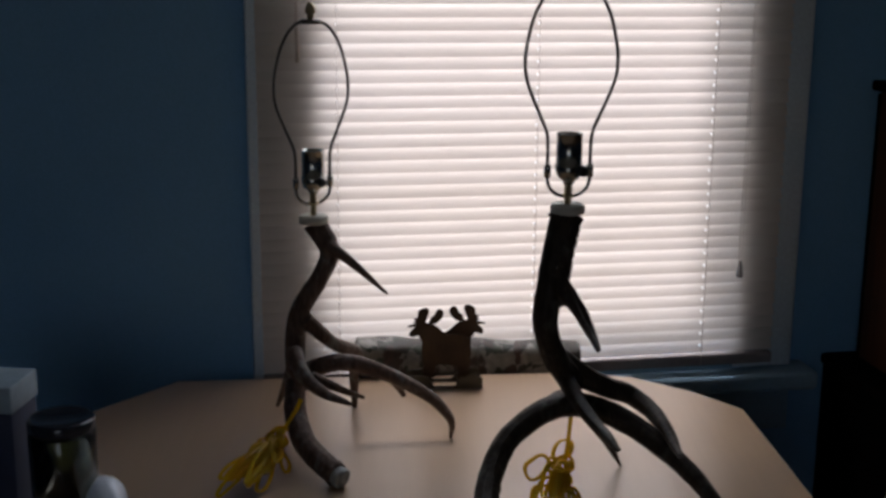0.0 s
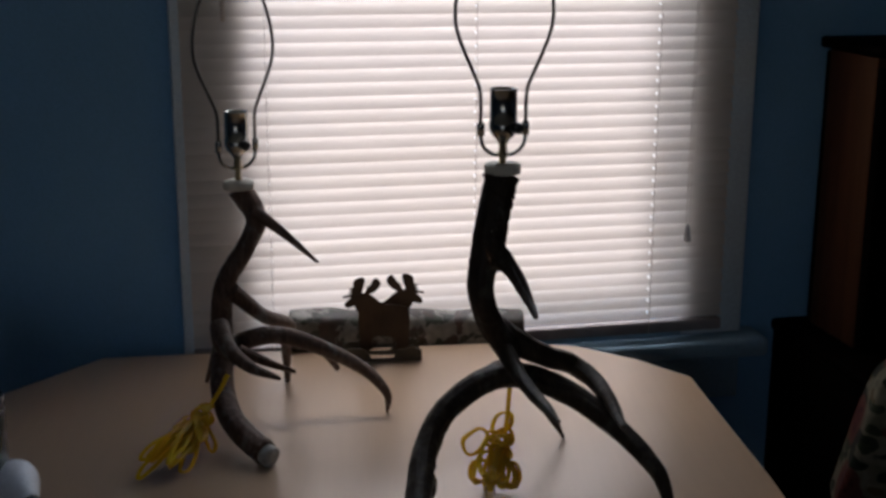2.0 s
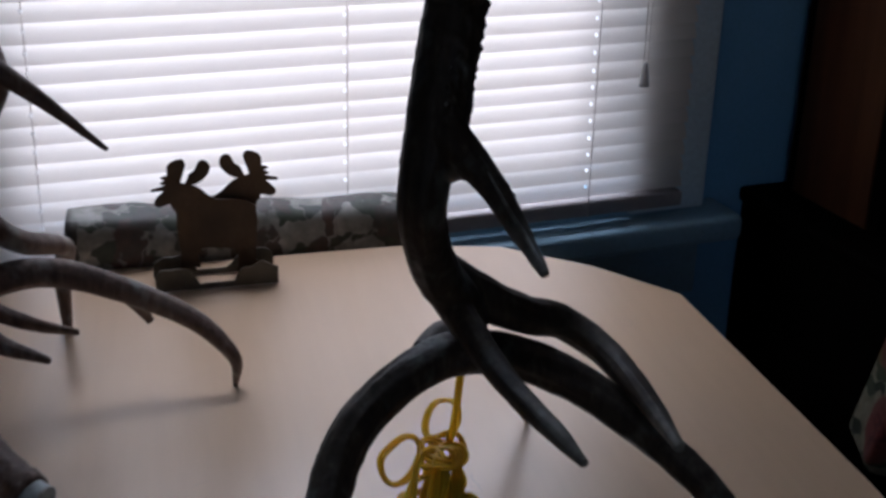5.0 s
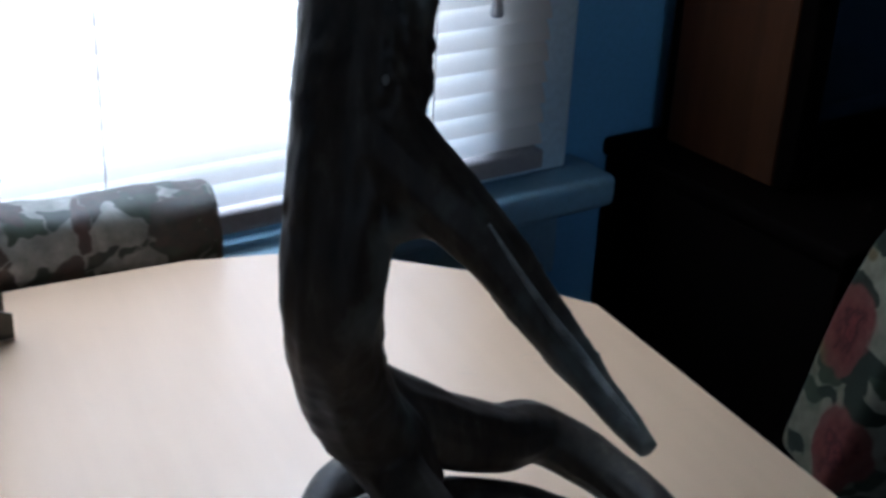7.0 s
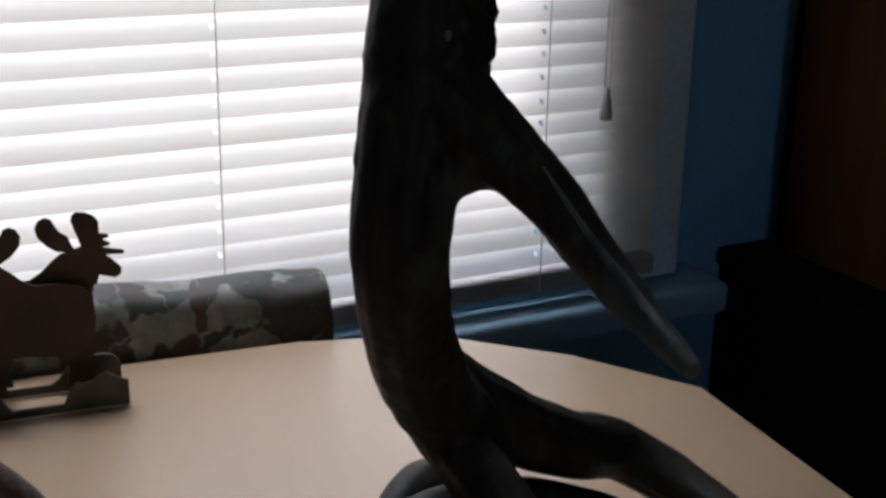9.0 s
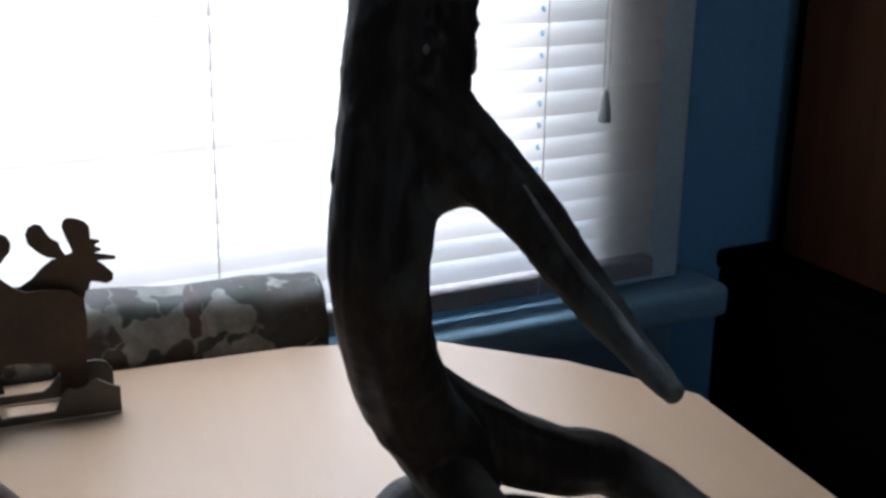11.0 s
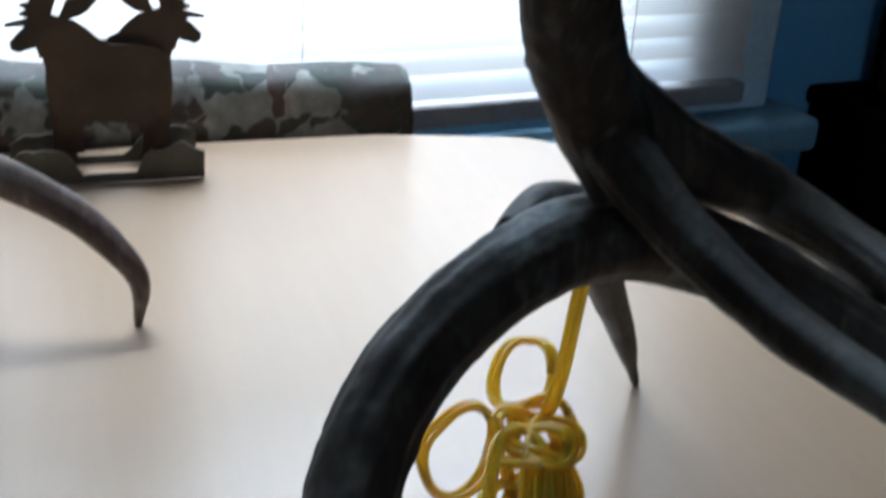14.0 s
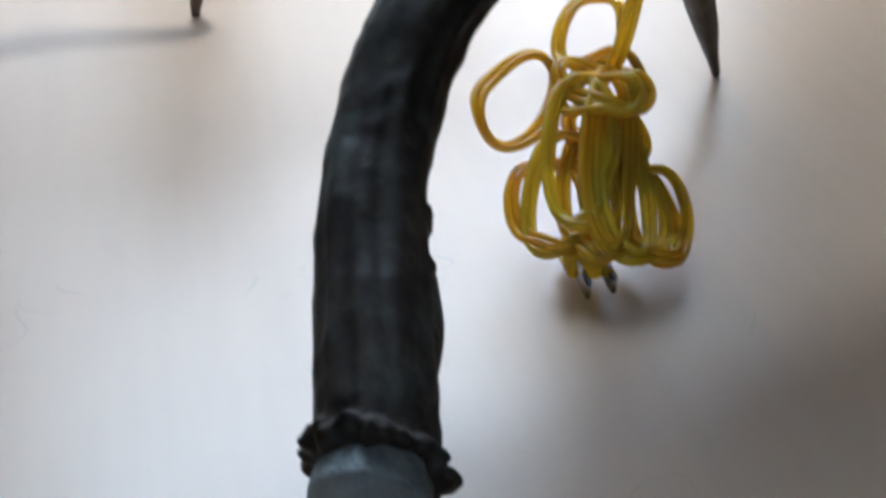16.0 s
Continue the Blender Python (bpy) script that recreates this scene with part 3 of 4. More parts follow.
def pearls(bm, path, radius, seed, count, a0, a1, size):
    """Bony pearls in rough rows along a stretch of antler, on its side between two bearings."""
    rnd = random.Random(seed)
    pts = spline(path, 60)
    for k in range(count):
        i = int(rnd.uniform(2, 57))
        p = Vector(pts[i])
        a = rnd.uniform(a0, a1) if k % 2 else rnd.choice((a0, a1)) + rnd.gauss(0, 0.15)
        p += Vector((math.cos(a), math.sin(a), 0)) * radius * rnd.uniform(0.97, 1.06)
        m = Matrix.Translation(p) @ Matrix.Diagonal((1, 1, rnd.uniform(1.0, 2.4), 1))
        bmesh.ops.create_icosphere(bm, subdivisions=2, radius=size * rnd.uniform(0.6, 1.3), matrix=m)


lamp = thing("antler_lamp", "table lamp of dark antlers without shade or bulb", "lamp", group="antler lamps")
bm = bmesh.new()
BEAM = [(0.1215, 0.797, 1.1445), (0.1050, 0.7725, 1.0745), (0.0957, 0.7650, 1.0194), (0.1031, 0.7788, 0.9829), (0.1140, 0.7898, 0.9576), (0.1272, 0.7979, 0.9374), (0.139, 0.799, 0.915)]
tube(bm, BEAM, [0.0186, 0.0184, 0.0156, 0.0155, 0.0157, 0.0157, 0.0140], 110, 48, 0.0008, 0.0012, 0.0010)
burr(bm, (0.1203, 0.795, 1.139), (0.22, 0.3, 1), 0.0185, 3, 0.0044)
pearls(bm, [(0.1195, 0.794, 1.138), (0.1080, 0.7765, 1.090), (0.1005, 0.768, 1.050)], 0.0184, 21, 130, -0.30, -1.30, 0.0022)
pearls(bm, [(0.1195, 0.794, 1.138), (0.1060, 0.7735, 1.080), (0.0985, 0.766, 1.035)], 0.0182, 22, 24, 0.9, 2.9, 0.0018)
pearls(bm, [(0.1110, 0.758, 1.0640), (0.1308, 0.736, 1.0450), (0.1380, 0.722, 1.0310)], 0.0084, 23, 22, -0.2, 0.9, 0.0012)
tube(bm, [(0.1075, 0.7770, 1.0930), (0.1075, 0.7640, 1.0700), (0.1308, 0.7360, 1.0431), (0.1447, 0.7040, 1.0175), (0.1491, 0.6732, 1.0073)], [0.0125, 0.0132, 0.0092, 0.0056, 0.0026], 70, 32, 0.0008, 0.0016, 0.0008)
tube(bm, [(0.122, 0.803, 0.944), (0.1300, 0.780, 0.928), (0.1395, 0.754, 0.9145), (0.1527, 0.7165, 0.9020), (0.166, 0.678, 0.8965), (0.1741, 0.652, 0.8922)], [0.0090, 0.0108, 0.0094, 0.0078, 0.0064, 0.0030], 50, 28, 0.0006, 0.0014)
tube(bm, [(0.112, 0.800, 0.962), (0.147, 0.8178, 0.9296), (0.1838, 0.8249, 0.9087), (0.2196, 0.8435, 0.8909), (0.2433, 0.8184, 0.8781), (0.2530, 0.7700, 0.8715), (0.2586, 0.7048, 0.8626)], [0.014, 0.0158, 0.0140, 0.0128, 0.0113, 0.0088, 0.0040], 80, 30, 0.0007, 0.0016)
tube(bm, [(0.0985, 0.768, 1.040), (0.1075, 0.762, 1.0440), (0.1180, 0.752, 1.0480), (0.1270, 0.742, 1.0455)], [0.0135, 0.0110, 0.0085, 0.0068], 14, 20, 0.0006)
# a row of knobs down the side of the trunk
rnd = random.Random(77)
for k, p in enumerate(spline([(0.1200, 0.795, 1.139), (0.1130, 0.785, 1.110), (0.1070, 0.775, 1.083), (0.1020, 0.769, 1.058)], 15)):
    a = rnd.uniform(-0.45, 0.05)
    q = Vector(p) + Vector((math.cos(a), math.sin(a), 0)) * (0.0190 - 0.0001 * k)
    bmesh.ops.create_icosphere(bm, subdivisions=2, radius=rnd.uniform(0.0028, 0.0044), matrix=Matrix.Translation(q) @ Matrix.Diagonal((1, 1, rnd.uniform(0.7, 1.1), 1)))
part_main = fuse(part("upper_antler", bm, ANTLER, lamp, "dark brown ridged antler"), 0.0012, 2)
TINE = [(0.1290, 0.7385, 1.0455, 0.0094), (0.1378, 0.7200, 1.0290, 0.0072), (0.1447, 0.7040, 1.0175, 0.0056), (0.1477, 0.6860, 1.0110, 0.0038), (0.1490, 0.6755, 1.0078, 0.0026)]
# pale strip along the tine: rubbed bone and a painted highlight
part("worn_sheen_ridge", tube(bmesh.new(), [(x - 0.08 * r, y - 0.83 * r, z + 0.56 * r) for x, y, z, r in TINE], [0.0004, 0.0012, 0.0015, 0.0013, 0.0006], 40, 10, 0.0003), RUBBED_SHEEN, part_main, "pale rubbed ridge of the tine, window sheen painted in")
rnd = random.Random(12)
bm = bmesh.new()
for k in range(17):
    u = k / 16
    c = Vector((0.1193 - 0.0125 * u, 0.7937 - 0.0185 * u, 1.1350 - 0.053 * u))
    out = Vector((0.195 + rnd.uniform(-0.16, 0.16) - 0.1 * math.sin(3 * u), -0.978, 0)).normalized()
    m = Matrix.Translation(c + out * 0.0186) @ Matrix.Diagonal((1, 1, rnd.uniform(1.0, 2.0), 1))
    bmesh.ops.create_icosphere(bm, subdivisions=2, radius=rnd.uniform(0.0007, 0.0014), matrix=m)
# pale colour paints the glints on these pearls
part("pearl_row", bm, RUBBED_SHEEN, part_main, "row of bony pearls, glints painted in as pale colour")
bm = bmesh.new()
ARCH = [(0.0162, 0.6539, 0.783), (0.0294, 0.7341, 0.8245), (0.0619, 0.7773, 0.8651), (0.132, 0.8026, 0.8932), (0.2181, 0.8024, 0.8632), (0.2979, 0.7145, 0.8096), (0.3145, 0.6670, 0.7500)]
tube(bm, ARCH, [0.0152, 0.0150, 0.0146, 0.0154, 0.0150, 0.0100, 0.003], 130, 48, 0.0008, 0.0018, 0.0010)
burr(bm, (0.0162, 0.655, 0.783), (0.28, 0.62, 0.3), 0.0155, 5, 0.0050)
pearls(bm, ARCH[:2], 0.0136, 31, 24, -0.2, 3.3, 0.0017)
tube(bm, [(0.110, 0.822, 0.884), (0.1300, 0.842, 0.8855), (0.1526, 0.8602, 0.8765), (0.1743, 0.8881, 0.8424), (0.2058, 0.921, 0.7916), (0.2274, 0.9406, 0.7495)], [0.010, 0.0133, 0.0105, 0.0092, 0.0065, 0.0018], 60, 24, 0.0005, 0.001)
tube(bm, [(0.0228, 0.672, 0.790), (0.0328, 0.694, 0.793), (0.0388, 0.714, 0.798)], [0.0100, 0.0078, 0.0042], 20, 20, 0.0010)
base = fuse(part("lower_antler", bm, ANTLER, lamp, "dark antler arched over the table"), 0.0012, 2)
part("cut_face", tube(bmesh.new(), [(0.0165, 0.656, 0.7840), (0.0128, 0.646, 0.7795), (0.0118, 0.643, 0.7785)], [0.0138, 0.0150, 0.0128], 8, 28, 0.001), CUT, base, "pale sawn antler face")
fittings(lamp, 0.1230, 0.797, 1.153, 0.12)

lamp2 = thing("antler_lamp", "table lamp of grey-brown branching antlers without shade", "lamp", group="antler lamps")
bm = bmesh.new()
tube(bm, [(-0.2095, 1.058, 1.076), (-0.188, 1.055, 1.0350), (-0.2035, 1.0524, 0.9940), (-0.2328, 1.0531, 0.9454), (-0.2405, 1.0562, 0.898), (-0.2382, 1.0533, 0.856), (-0.2328, 1.0462, 0.830)], [0.017, 0.0145, 0.0135, 0.014, 0.015, 0.0135, 0.011], 90, 36, 0.0006, 0.0015, 0.0006)
tube(bm, [(-0.192, 1.046, 1.047), (-0.172, 1.0435, 1.0340), (-0.1449, 1.0471, 1.0100), (-0.1040, 1.0480, 0.9720)], [0.010, 0.0085, 0.006, 0.0022], 40, 20, 0.0004, 0.0008)
tube(bm, [(-0.225, 1.045, 0.935), (-0.1842, 1.0695, 0.8905), (-0.1523, 1.1313, 0.857), (-0.1600, 1.1747, 0.8138), (-0.1600, 1.1791, 0.7485)], [0.0125, 0.0105, 0.009, 0.0085, 0.0045], 60, 20, 0.0004, 0.001)
fuse(part("upper_antler", bm, ANTLER_PALE, lamp2, "brown curved antler"), 0.0018)
bm = bmesh.new()
tube(bm, [(-0.170, 0.874, 0.766), (-0.1985, 0.908, 0.776), (-0.2230, 0.950, 0.7882), (-0.237, 1.0001, 0.8127), (-0.2398, 1.0392, 0.8417)], [0.0165, 0.0165, 0.0165, 0.016, 0.0145], 60, 36, 0.0006, 0.0016, 0.001)
burr(bm, (-0.173, 0.878, 0.767), (0.7, -0.5, -0.25), 0.015, 9)
tube(bm, [(-0.2334, 1.0383, 0.835), (-0.2172, 1.0454, 0.8585), (-0.1521, 1.0603, 0.8621), (-0.0571, 1.0543, 0.8228), (-0.0127, 1.040, 0.7848), (-0.0105, 1.046, 0.7485)], [0.0145, 0.0135, 0.0125, 0.010, 0.0065, 0.0025], 80, 30, 0.0005, 0.0012)
tube(bm, [(-0.105, 1.058, 0.848), (-0.09, 1.064, 0.826), (-0.080, 1.068, 0.808)], [0.009, 0.006, 0.004], 16, 16, 0.0004)
tube(bm, [(-0.238, 1.000, 0.900), (-0.222, 0.965, 0.878), (-0.192, 0.945, 0.858), (-0.152, 0.930, 0.846)], [0.013, 0.011, 0.008, 0.003], 40, 22, 0.0004, 0.001)
tube(bm, [(-0.238, 1.02, 0.86), (-0.238, 1.01, 0.88), (-0.238, 1.000, 0.900)], [0.012, 0.013, 0.013], 12, 22)
tube(bm, [(-0.215, 1.015, 0.858), (-0.1724, 1.015, 0.838), (-0.1387, 1.037, 0.8172)], [0.009, 0.006, 0.003], 24, 18, 0.0004)
tube(bm, [(-0.238, 1.055, 0.868), (-0.250, 1.0996, 0.8433), (-0.2644, 1.14, 0.8001), (-0.2835, 1.1846, 0.7485)], [0.010, 0.009, 0.007, 0.003], 40, 20, 0.0004)
base2 = fuse(part("lower_antler", bm, ANTLER_PALE, lamp2, "grey-brown branching antler"), 0.0018)
part("cut_face", tube(bmesh.new(), [(-0.170, 0.874, 0.766), (-0.163, 0.867, 0.763), (-0.1605, 0.865, 0.7622)], [0.0135, 0.0145, 0.012], 8, 28, 0.001), CUT, base2, "pale sawn antler face")
fittings(lamp2, -0.2105, 1.058, 1.083, 0.5, 0.007)


# ---- lamp cords, bundled ----


def cord_line(bm, points, r=0.0016, n=60, flat=(0.3, 0.2, 1)):
    """Twin-lead cord: two round leads side by side."""
    pts = spline(points, n)
    for sgn in (-1, 1):
        moved = []
        for k, p in enumerate(pts):
            d = Vector(pts[min(k + 1, n - 1)]) - Vector(pts[max(k - 1, 0)])
            s = d.cross(Vector(flat)).normalized()
            moved.append(tuple(Vector(p) + s * r * 0.95 * sgn))
        tube(bm, moved, [r] * n, n, 7)
    return bm


def bundle(name, label, tie, lead, fars, seed, wrap):
    """A hank of cord: loops from a tied waist out to the far points, with its lead."""
    rnd = random.Random(seed)
    hank = thing(name, label, "cord", group="lamp cords")
    c = Vector(tie)
    for far, width, side in fars + fars:
        d = (Vector(far) - c) * rnd.uniform(0.62, 1.0)
        w = (Vector((0, 0, 1)) * (1 - side) + d.cross(Vector((0, 0, 1))).normalized() * side)
        w = (w - d.normalized() * w.dot(d.normalized())).normalized()
        c0 = c + Vector((rnd.uniform(-0.007, 0.007), rnd.uniform(-0.007, 0.007), rnd.uniform(-0.008, 0.008)))
        pts = []
        for s in range(15):
            t = s / 14 * math.tau
            p = c0 + Vector((0, 0, 0.003 * math.sin(2.5 * t + width * 900))) + d * (0.5 * (1 - math.cos(t))) + w * (0.5 * width * math.sin(t) * (1 - 0.35 * math.cos(t)))
            p.z = max(p.z, Z + 0.0035)
            pts.append(tuple(p))
        part("loop", cord_line(bmesh.new(), pts, 0.0015, 46), CORD, hank)
    a = Vector(wrap).normalized()
    u = a.orthogonal().normalized()
    v = a.cross(u)
    for k in range(4):
        q = c + a * (0.0055 * (k - 1.5))
        pts = [tuple(q + (u * math.cos(t * 0.5236) + v * math.sin(t * 0.5236)) * 0.0135 + a * (0.001 * t)) for t in range(13)]
        part("tie", cord_line(bmesh.new(), pts, 0.0015, 40), CORD, hank)
    part("lead", cord_line(bmesh.new(), lead, 0.0017, 50), CORD, hank)
    return hank


def curled(name, label, origin, slope, rings, lead, seed):
    """A hank of curled loops lying on a sloping plane: place, half sizes, turn and height of each ring."""
    rnd = random.Random(seed)
    hank = thing(name, label, "cord", group="lamp cords")
    o, u = Vector(origin), Vector((1, 0, 0))
    v = Vector((0, 1, slope)).normalized()
    w = u.cross(v)
    for cu, cv, ru, rv, turn, lift in rings:
        c, s, ph = math.cos(radians(turn)), math.sin(radians(turn)), rnd.uniform(0, 6)
        pts = []
        for k in range(25):
            t = k / 24 * math.tau * 1.04
            g = 1 + 0.10 * math.sin(2 * t + ph) + 0.05 * math.sin(3 * t + 2 * ph) + 0.02 * k / 24
            x, y = ru * g * math.cos(t), rv * g * math.sin(t)
            p = o + u * (cu + x * c - y * s) + v * (cv + x * s + y * c) + w * (lift + 0.004 * math.sin(t + ph) + 0.002 * math.sin(3 * t))
            p.z = max(p.z, Z + 0.0030)
            pts.append(tuple(p))
        part("loop", cord_line(bmesh.new(), pts, 0.0017, 52, tuple(w * 0.9 + v * math.sin(ph) * 0.8 + u * math.cos(ph) * 0.6)), CORD, hank)
    part("lead", cord_line(bmesh.new(), lead, 0.0017, 50), CORD, hank)
    return hank


right_hank = curled("lamp_cord", "translucent gold lamp cord bundled under the arched antler", (0.115, 0.810, 0.777), 0.45,
                    [(0.015, 0.064, 0.0115, 0.0205, -20, 0.004), (-0.027, 0.025, 0.0185, 0.0140, 35, 0.010), (-0.022, -0.018, 0.0130, 0.0235, -12, 0.003), (-0.018, -0.016, 0.0110, 0.0280, -16, 0.007),
                     (-0.009, -0.002, 0.0115, 0.0320, -12, 0.014), (-0.005, -0.015, 0.0100, 0.0350, -18, 0.006), (0.001, -0.008, 0.0095, 0.0370, -12, 0.014), (0.006, -0.016, 0.0110, 0.0310, -8, 0.009),
                     (0.014, -0.024, 0.0125, 0.0220, 6, 0.003), (0.010, -0.018, 0.0110, 0.0250, 10, -0.002), (0.007, 0.024, 0.0175, 0.0130, -14, 0.016), (0.002, 0.017, 0.0130, 0.0110, -20, 0.020), (0.012, 0.030, 0.0120, 0.0150, 20, 0.010), (0.0185, -0.026, 0.0100, 0.0190, 10, 0.003), (0.006, 0.008, 0.0120, 0.0180, 30, 0.006)],
                    [(0.1365, 0.826, 0.884), (0.1340, 0.828, 0.855), (0.132, 0.831, 0.825), (0.130, 0.836, 0.806), (0.126, 0.840, 0.796)], 4)
right_hank.matrix_basis = pose(0.0152, 0.0397, 0) @ Matrix.Diagonal((0.92, 0.95, 1, 1))
plug = part("plug", box(0.095, 0.111, 0.770, 0.790, 0.7515, 0.7625, 0.004), CORD, right_hank)
part("prong", box(0.0970, 0.0985, 0.756, 0.7705, 0.7545, 0.7615), NICKEL, plug)
part("prong", box(0.1075, 0.1090, 0.758, 0.7705, 0.7545, 0.7615), NICKEL, plug)
left_hank = bundle("lamp_cord", "translucent gold lamp cord in a long flat bundle", (-0.256, 0.948, 0.794),
                   [(-0.222, 0.985, 0.842), (-0.229, 0.978, 0.828), (-0.240, 0.968, 0.812), (-0.250, 0.955, 0.800), (-0.258, 0.945, 0.79)],
                   [((-0.327, 0.848, 0.762), 0.010, 0.6), ((-0.316, 0.840, 0.768), 0.011, 0.2), ((-0.332, 0.862, 0.770), 0.010, 0.7), ((-0.300, 0.835, 0.758), 0.012, 0.9),
                    ((-0.236, 0.900, 0.758), 0.012, 0.7), ((-0.242, 0.893, 0.768), 0.012, 0.3), ((-0.292, 0.915, 0.792), 0.010, 0.3), ((-0.312, 0.870, 0.778), 0.011, 0.2),
                    ((-0.272, 0.868, 0.758), 0.014, 0.9), ((-0.285, 0.850, 0.768), 0.012, 0.3), ((-0.300, 0.880, 0.785), 0.010, 0.5), ((-0.262, 0.985, 0.792), 0.010, 0.7), ((-0.250, 0.880, 0.762), 0.012, 0.6)], 8, (0.4, 0.8, 0.1))
left_hank.matrix_basis = pose(-0.003, -0.022, 0)

# ---- moose napkin holder ----
RUMP = [(-0.040, 0.012), (-0.042, 0.032), (-0.044, 0.055), (-0.043, 0.071), (-0.034, 0.0780), (-0.020, 0.0797), (-0.006, 0.0795), (0.002, 0.0840), (0.009, 0.0905), (0.0155, 0.0950)]
ANTLERS = [(0.0198, 0.0955), (0.0130, 0.0968), (0.0072, 0.1003), (0.0012, 0.1067), (0.0000, 0.1125), (0.0025, 0.1172), (0.0068, 0.1190), (0.0108, 0.1175), (0.0130, 0.1131), (0.0157, 0.1088), (0.0205, 0.1061), (0.0222, 0.1014), (0.0245, 0.0971), (0.0290, 0.0985), (0.0272, 0.1038), (0.0255, 0.1085), (0.0233, 0.1155), (0.0245, 0.1193), (0.0272, 0.1210), (0.0326, 0.1203), (0.0382, 0.1178), (0.0412, 0.1140), (0.0412, 0.1061)]
MUZZLE = [(0.0472, 0.1048), (0.0474, 0.1034), (0.0430, 0.1018), (0.0478, 0.0994), (0.0476, 0.0978), (0.0424, 0.0968), (0.0568, 0.0936), (0.0568, 0.0914), (0.0445, 0.0918), (0.0495, 0.0877), (0.0546, 0.0822), (0.0540, 0.0780), (0.0500, 0.0760), (0.0440, 0.0777), (0.0395, 0.0788), (0.0375, 0.0725)]
LEGS = [(0.0360, 0.0730), (0.0340, 0.0660), (0.0335, 0.0450), (0.0320, 0.0300), (0.0330, 0.0140), (0.0350, 0.0100), (0.0230, 0.0100), (0.0160, 0.0320), (0.0040, 0.0330), (-0.0200, 0.0300), (-0.0240, 0.0220), (-0.0220, 0.0100), (-0.0360, 0.0100)]
MOOSE = RUMP + ANTLERS + MUZZLE + LEGS


def plate(points, y0, y1):
    bm = prism(points, y0, y1)
    bmesh.ops.transform(bm, matrix=Matrix(((1, 0, 0, 0), (0, 0, 1, 0), (0, 1, 0, 0), (0, 0, 0, 1))), verts=bm.verts)
    bmesh.ops.triangulate(bm, faces=[f for f in bm.faces if len(f.verts) > 4])
    return bm


holder = thing("napkin_holder", "rusty sheet-metal napkin holder with two moose cut-outs", "napkin holder", pose(-0.013, 1.296, Z, 0, 0, 3))
part("back_moose", plate([(x * 1.05 + 0.006, z * 1.13) for x, z in MOOSE], -0.006, -0.004), RUST, holder, "moose silhouette of rusted sheet metal", smooth=False)
part("front_moose", plate([(-x * 1.05 - 0.004, z * 1.11) for x, z in MOOSE], -0.014, -0.012), RUST, holder, "moose silhouette facing the other way", smooth=False)


def brush(seed):
    rnd = random.Random(seed)
    top = []
    for k in range(26):
        x = -0.066 + k * 0.005
        tall = 0.008 + 0.017 * max(0.0, 1 - ((abs(x + 0.003) - 0.044) / 0.024) ** 2) ** 0.5 + rnd.uniform(-0.002, 0.003)
        if abs(x + 0.004) < 0.014:
            tall = 0.007
        top.append((x, tall))
    return [(0.059, 0.001), (-0.066, 0.001)] + top


for y, s in ((-0.0385, 1), (-0.0015, 4)):
    part("brush_border", plate(brush(s), y, y + 0.002), DARKMETAL, holder, "cut-out border of dark brush", smooth=False)
for x in (-0.064, 0.055):
    part("end_strip", box(x, x + 0.004, -0.0362, -0.0018, 0.0004, 0.0024), DARKMETAL, holder, smooth=False)

# ---- rolled cloth behind the moose ----
roll = thing("rolled_cloth", "rolled leaf-print cloth bundle lying between table edge and window sill", "cloth")
bm = bmesh.new()
prof = spline([(-0.165, 1.348, 0.0370, 0.776), (-0.07, 1.364, 0.0375, 0.769), (0.03, 1.380, 0.0380, 0.762), (0.13, 1.397, 0.0385, 0.754), (0.185, 1.406, 0.0385, 0.750), (0.228, 1.413, 0.0375, 0.747)], 70)
seg, rings = 32, []
for k, p in enumerate(prof):
    ring = []
    for s in range(seg):
        a = s * math.tau / seg
        sq = max(abs(math.cos(a)), abs(math.sin(a)))
        r = p[2] * (0.97 + 0.12 * (1 / sq - 1))
        r += 0.0030 * noise.noise(Vector((p[0] * 20, math.cos(a) * 1.5, math.sin(a) * 1.5))) + 0.0012 * noise.noise(Vector((p[0] * 60, math.cos(a) * 3, math.sin(a) * 3)))
        r *= 0.97 if k in (0, 69) else 1.0
        ring.append(bm.verts.new((p[0] + 0.003 * noise.noise(Vector((k > 35, math.cos(a), math.sin(a)))), p[1] + r * math.cos(a), p[3] + r * math.sin(a))))
    rings.append(ring)
for a, b in zip(rings, rings[1:]):
    for s in range(seg):
        t = (s + 1) % seg
        bm.faces.new((a[s], a[t], b[t], b[s]))
for ring, flip in ((rings[0], True), (rings[-1], False)):
    c = bm.verts.new(sum((v.co for v in ring), Vector()) / seg + Vector((0.004 if flip else -0.022, 0, -0.004)))
    for s in range(seg):
        bm.faces.new((ring[s], ring[(s + 1) % seg], c))
part("cloth", bm, ROLLCLOTH, roll)

# ---- jar, box and bulb on the near corner ----
jar = thing("candle_jar", "olive candle in a glass jar with dark lid", "candle", pose(-0.5075, 0.772, Z))
part("glass", lathe([(0, 0.0), (0.038, 0.0), (0.041, 0.004), (0.042, 0.120), (0.040, 0.123), (0.038, 0.120), (0.037, 0.006), (0, 0.005)], 40), JARGLASS, jar)
part("wax", lathe([(0, 0.0055), (0.0365, 0.0065), (0.0365, 0.110), (0, 0.111)], 40), WAX, jar, "olive green wax")
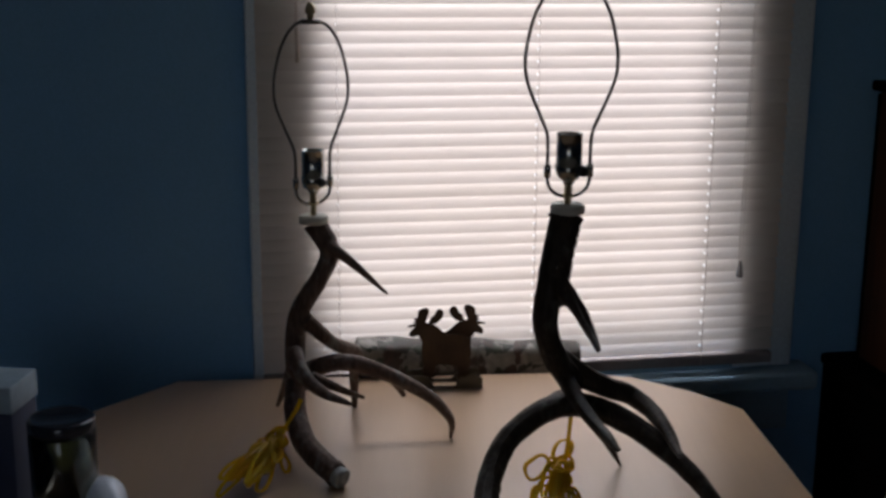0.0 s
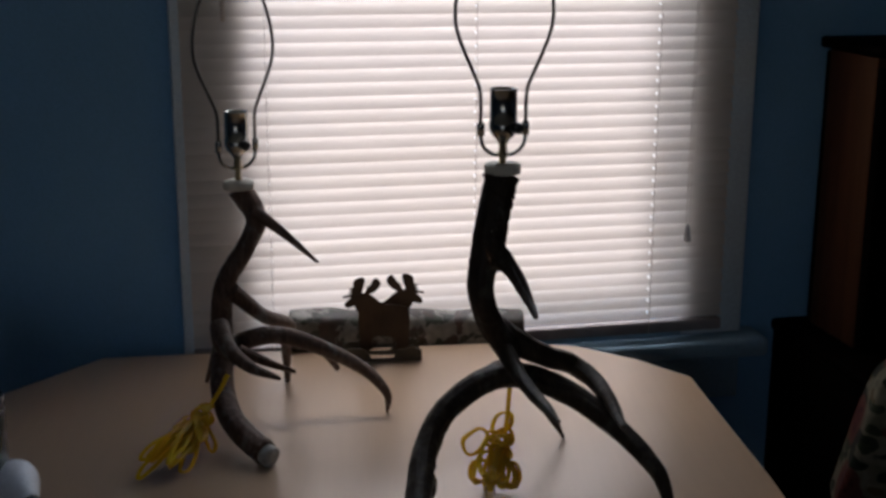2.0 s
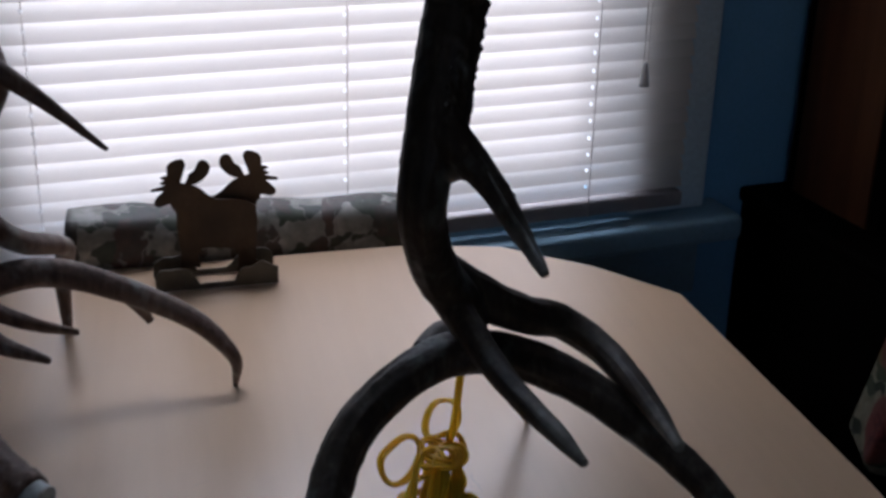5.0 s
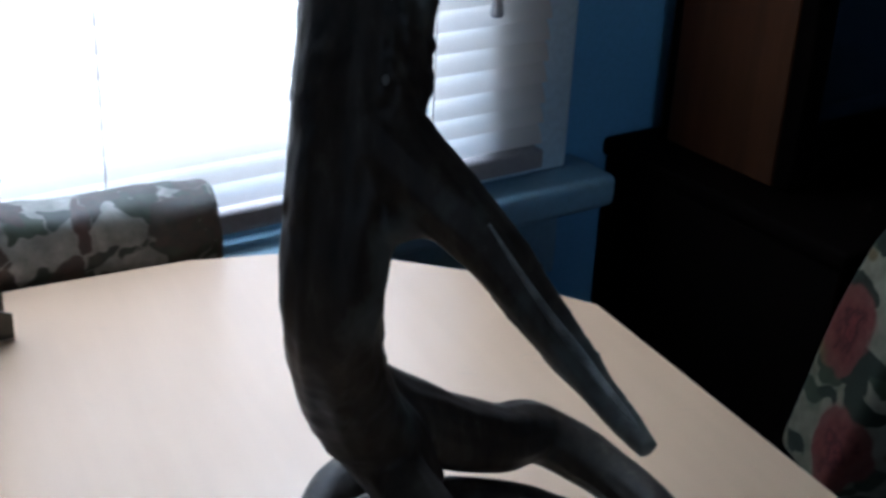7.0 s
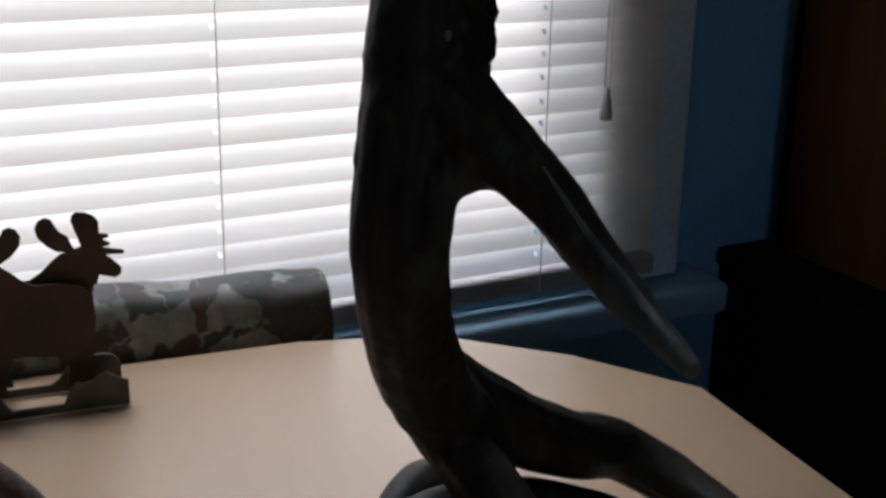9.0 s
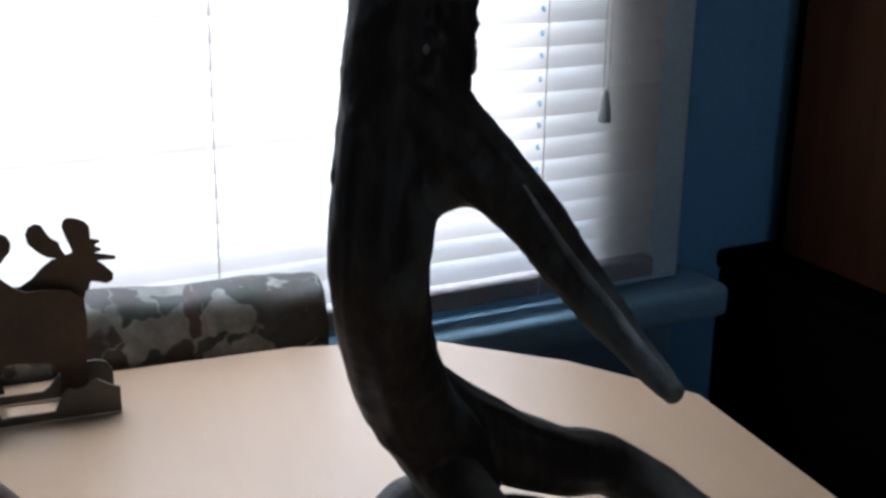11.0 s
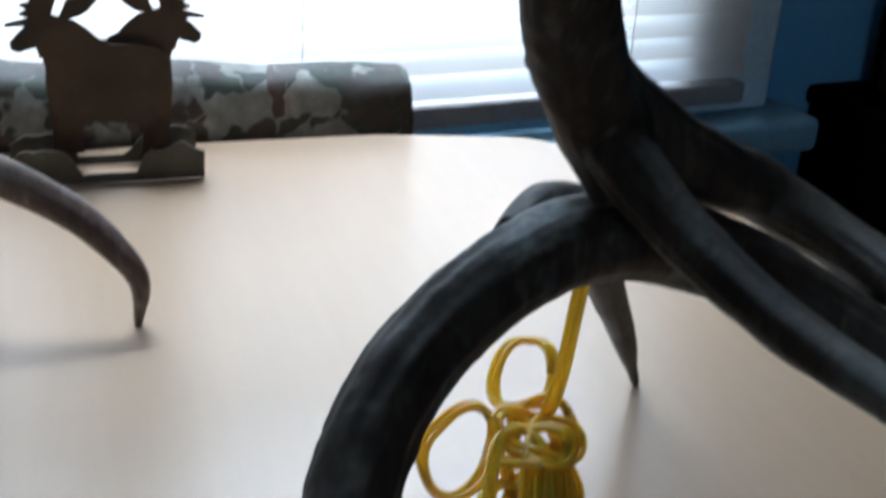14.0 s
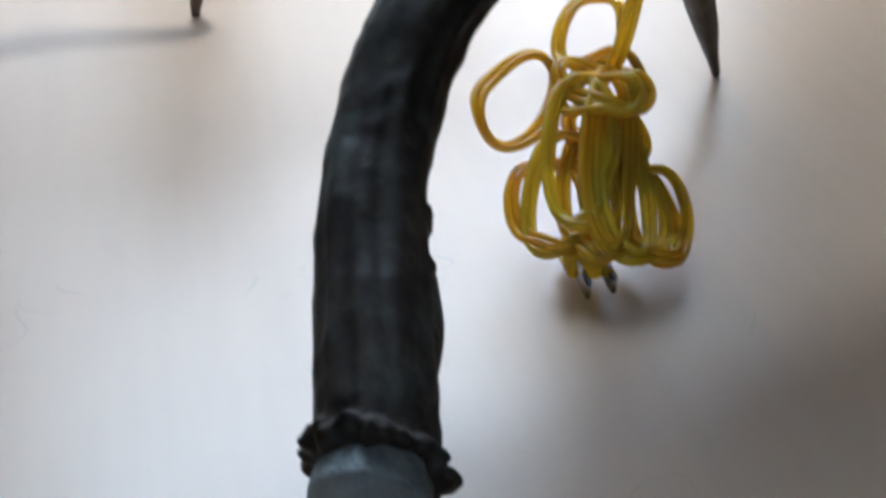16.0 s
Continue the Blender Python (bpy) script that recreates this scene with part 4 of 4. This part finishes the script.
part("lid", lathe([(0, 0.1235), (0.0405, 0.1235), (0.042, 0.126), (0.042, 0.136), (0.039, 0.140), (0.035, 0.1385), (0.029, 0.1345), (0, 0.1335)], 40), surface("black_glossy_lid", (0.02, 0.022, 0.03), (0.035, 0.04, 0.05), 20, 0.12), jar, "glossy dark lid")
carton = thing("carton", "pale blue carton with a dark navy front", "box", pose(-0.602, 0.822, Z, 0, 0, -8))
part("carton_body", box(-0.045, 0.032, -0.03, 0.045, 0.0, 0.135, 0.002), NAVY, carton)
part("carton_flap", box(-0.047, 0.034, -0.032, 0.047, 0.136, 0.172, 0.002), CARD, carton, "pale blue top")
bulb = thing("light_bulb", "frosted white light bulb lying on the table", "light bulb", pose(-0.4605, 0.770, Z + 0.030, 100, 0, 35))
part("globe", lathe([(0, -0.030), (0.012, -0.0275), (0.022, -0.020), (0.029, -0.006), (0.0295, 0.003), (0.027, 0.014), (0.020, 0.030), (0.0145, 0.044), (0.013, 0.052), (0, 0.052)], 36), FROST, bulb)
part("screw_base", lathe([(0.013, 0.052), (0.0132, 0.054), (0.0124, 0.056), (0.0132, 0.058), (0.0124, 0.060), (0.0132, 0.062), (0.0124, 0.064), (0.0132, 0.066), (0.011, 0.071), (0.004, 0.076), (0, 0.076)], 28), NICKEL, bulb)

# ---- cabinet ----
hutch = thing("hutch", "walnut hutch with glazed upper doors, deep shade in its colour", "cabinet", ROOM_POSE)
part("base_cabinet", box(0.735, 1.75, 1.19, WALL_Y - 0.004, 0.0, 0.690, 0.004), SHADEWOOD, hutch)
part("worktop", box(0.729, 1.765, 1.180, WALL_Y - 0.003, 0.6905, 0.712, 0.006), SHADEWOOD, hutch)
part("side_panel", box(0.786, 0.806, 1.330, 1.485, 0.7125, 1.214, 0.002), BROWNWOOD, hutch, "brown wood side panel")
part("side_panel", box(1.70, 1.72, 1.330, 1.485, 0.7125, 1.214, 0.002), BROWNWOOD, hutch)
part("back_panel", box(0.788, 1.716, 1.4855, 1.50, 0.7125, 1.210, 0.002), SHADEWOOD, hutch)
part("top_panel", box(0.780, 1.728, 1.312, 1.512, 1.2145, 1.234, 0.005), SHADEWOOD, hutch)
part("shelf", box(0.8065, 1.6995, 1.345, 1.485, 0.950, 0.967, 0.002), SHADEWOOD, hutch)
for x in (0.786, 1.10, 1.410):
    door = part("door", box(x, x + 0.030, 1.307, 1.329, 0.715, 1.198, 0.003), SHADEWOOD, hutch)
    part("stile", box(x + 0.287, x + 0.316, 1.307, 1.329, 0.715, 1.198, 0.003), SHADEWOOD, door)
    for z in (0.715, 0.945, 1.168):
        part("rail", box(x + 0.0305, x + 0.2865, 1.308, 1.328, z, z + 0.030, 0.003), RAILGLINT if z == 0.945 else SHADEWOOD, door)
    part("pane", box(x + 0.0305, x + 0.2865, 1.316, 1.320, 0.7455, 1.1675), DARKGLASS, door, smooth=False)

# ---- chair with floral cover and the bag on it ----
chair = thing("chair", "upholstered chair in cream floral cloth with red blooms", "chair", pose(0.752, 1.160, -0.004, 0, 0, -16))
bm = box(-0.012, 0.46, -0.045, 0.045, 0.525, 0.800)
bmesh.ops.subdivide_edges(bm, edges=bm.edges[:], cuts=7, use_grid_fill=True)
for v in bm.verts:
    u = (v.co.x - 0.23) / 0.23
    h = (v.co.z - 0.525) / 0.275
    v.co.z -= 0.024 * abs(u) ** 6 * h
    v.co.x += (-0.03 + 0.05 * h) * (-u if u < 0 else u) * (1 if u < 0 else -1) * 0.6
    v.co.x -= 0.028 * (1 - h) * max(0.0, -u)
    puff = (1 - u ** 4) * (1 - (2 * h - 1) ** 4)
    v.co.y += math.copysign(0.022 * puff, v.co.y)
    v.co += Vector((noise.noise(v.co * 9), noise.noise(v.co * 9 + Vector((5, 0, 0))), noise.noise(v.co * 9 + Vector((0, 7, 0))))) * 0.006
back = part("backrest", bm, FLORAL, chair)
soft = back.modifiers.new("soft", "SUBSURF")
soft.levels = soft.render_levels = 2
bm = box(0.005, 0.455, -0.48, -0.02, 0.37, 0.455, 0.03, 4)
part("seat", bm, FLORAL, chair)
for x in (0.03, 0.43):
    for y in (-0.45, 0.0):
        part("leg", prism([(x - 0.018, y - 0.018), (x + 0.018, y - 0.018), (x + 0.018, y + 0.018), (x - 0.018, y + 0.018)], 0.0, 0.372, 0.003), SHADEWOOD, chair)
    part("upright", prism([(x - 0.018, -0.017), (x + 0.018, -0.017), (x + 0.018, 0.017), (x - 0.018, 0.017)], 0.374, 0.55, 0.003), SHADEWOOD, chair)
bag = thing("plastic_bag", "crumpled pale plastic bag with red print", "bag", pose(0.80, 0.985, 0.455))
bm = bmesh.new()
bmesh.ops.create_icosphere(bm, subdivisions=4, radius=1.0)
for v in bm.verts:
    n = v.co.normalized()
    r = 1 + 0.35 * noise.noise(n * 2.3) + 0.16 * abs(noise.noise(n * 6)) + 0.06 * noise.noise(n * 14)
    v.co = Vector((n.x * 0.085 * r, n.y * 0.075 * r, max(0.0, 0.032 + n.z * 0.04 * r)))
part("sack", bm, BAG, bag)
bm = bmesh.new()
bmesh.ops.create_icosphere(bm, subdivisions=3, radius=1.0)
for v in bm.verts:
    n = v.co.normalized()
    v.co = Vector((-0.055 + n.x * 0.03, -0.05 + n.y * 0.03, max(0.0, 0.03 + n.z * 0.03 * (1 + 0.3 * noise.noise(n * 4)))))
part("printed_panel", bm, BAGRED, bag, "red printed part")
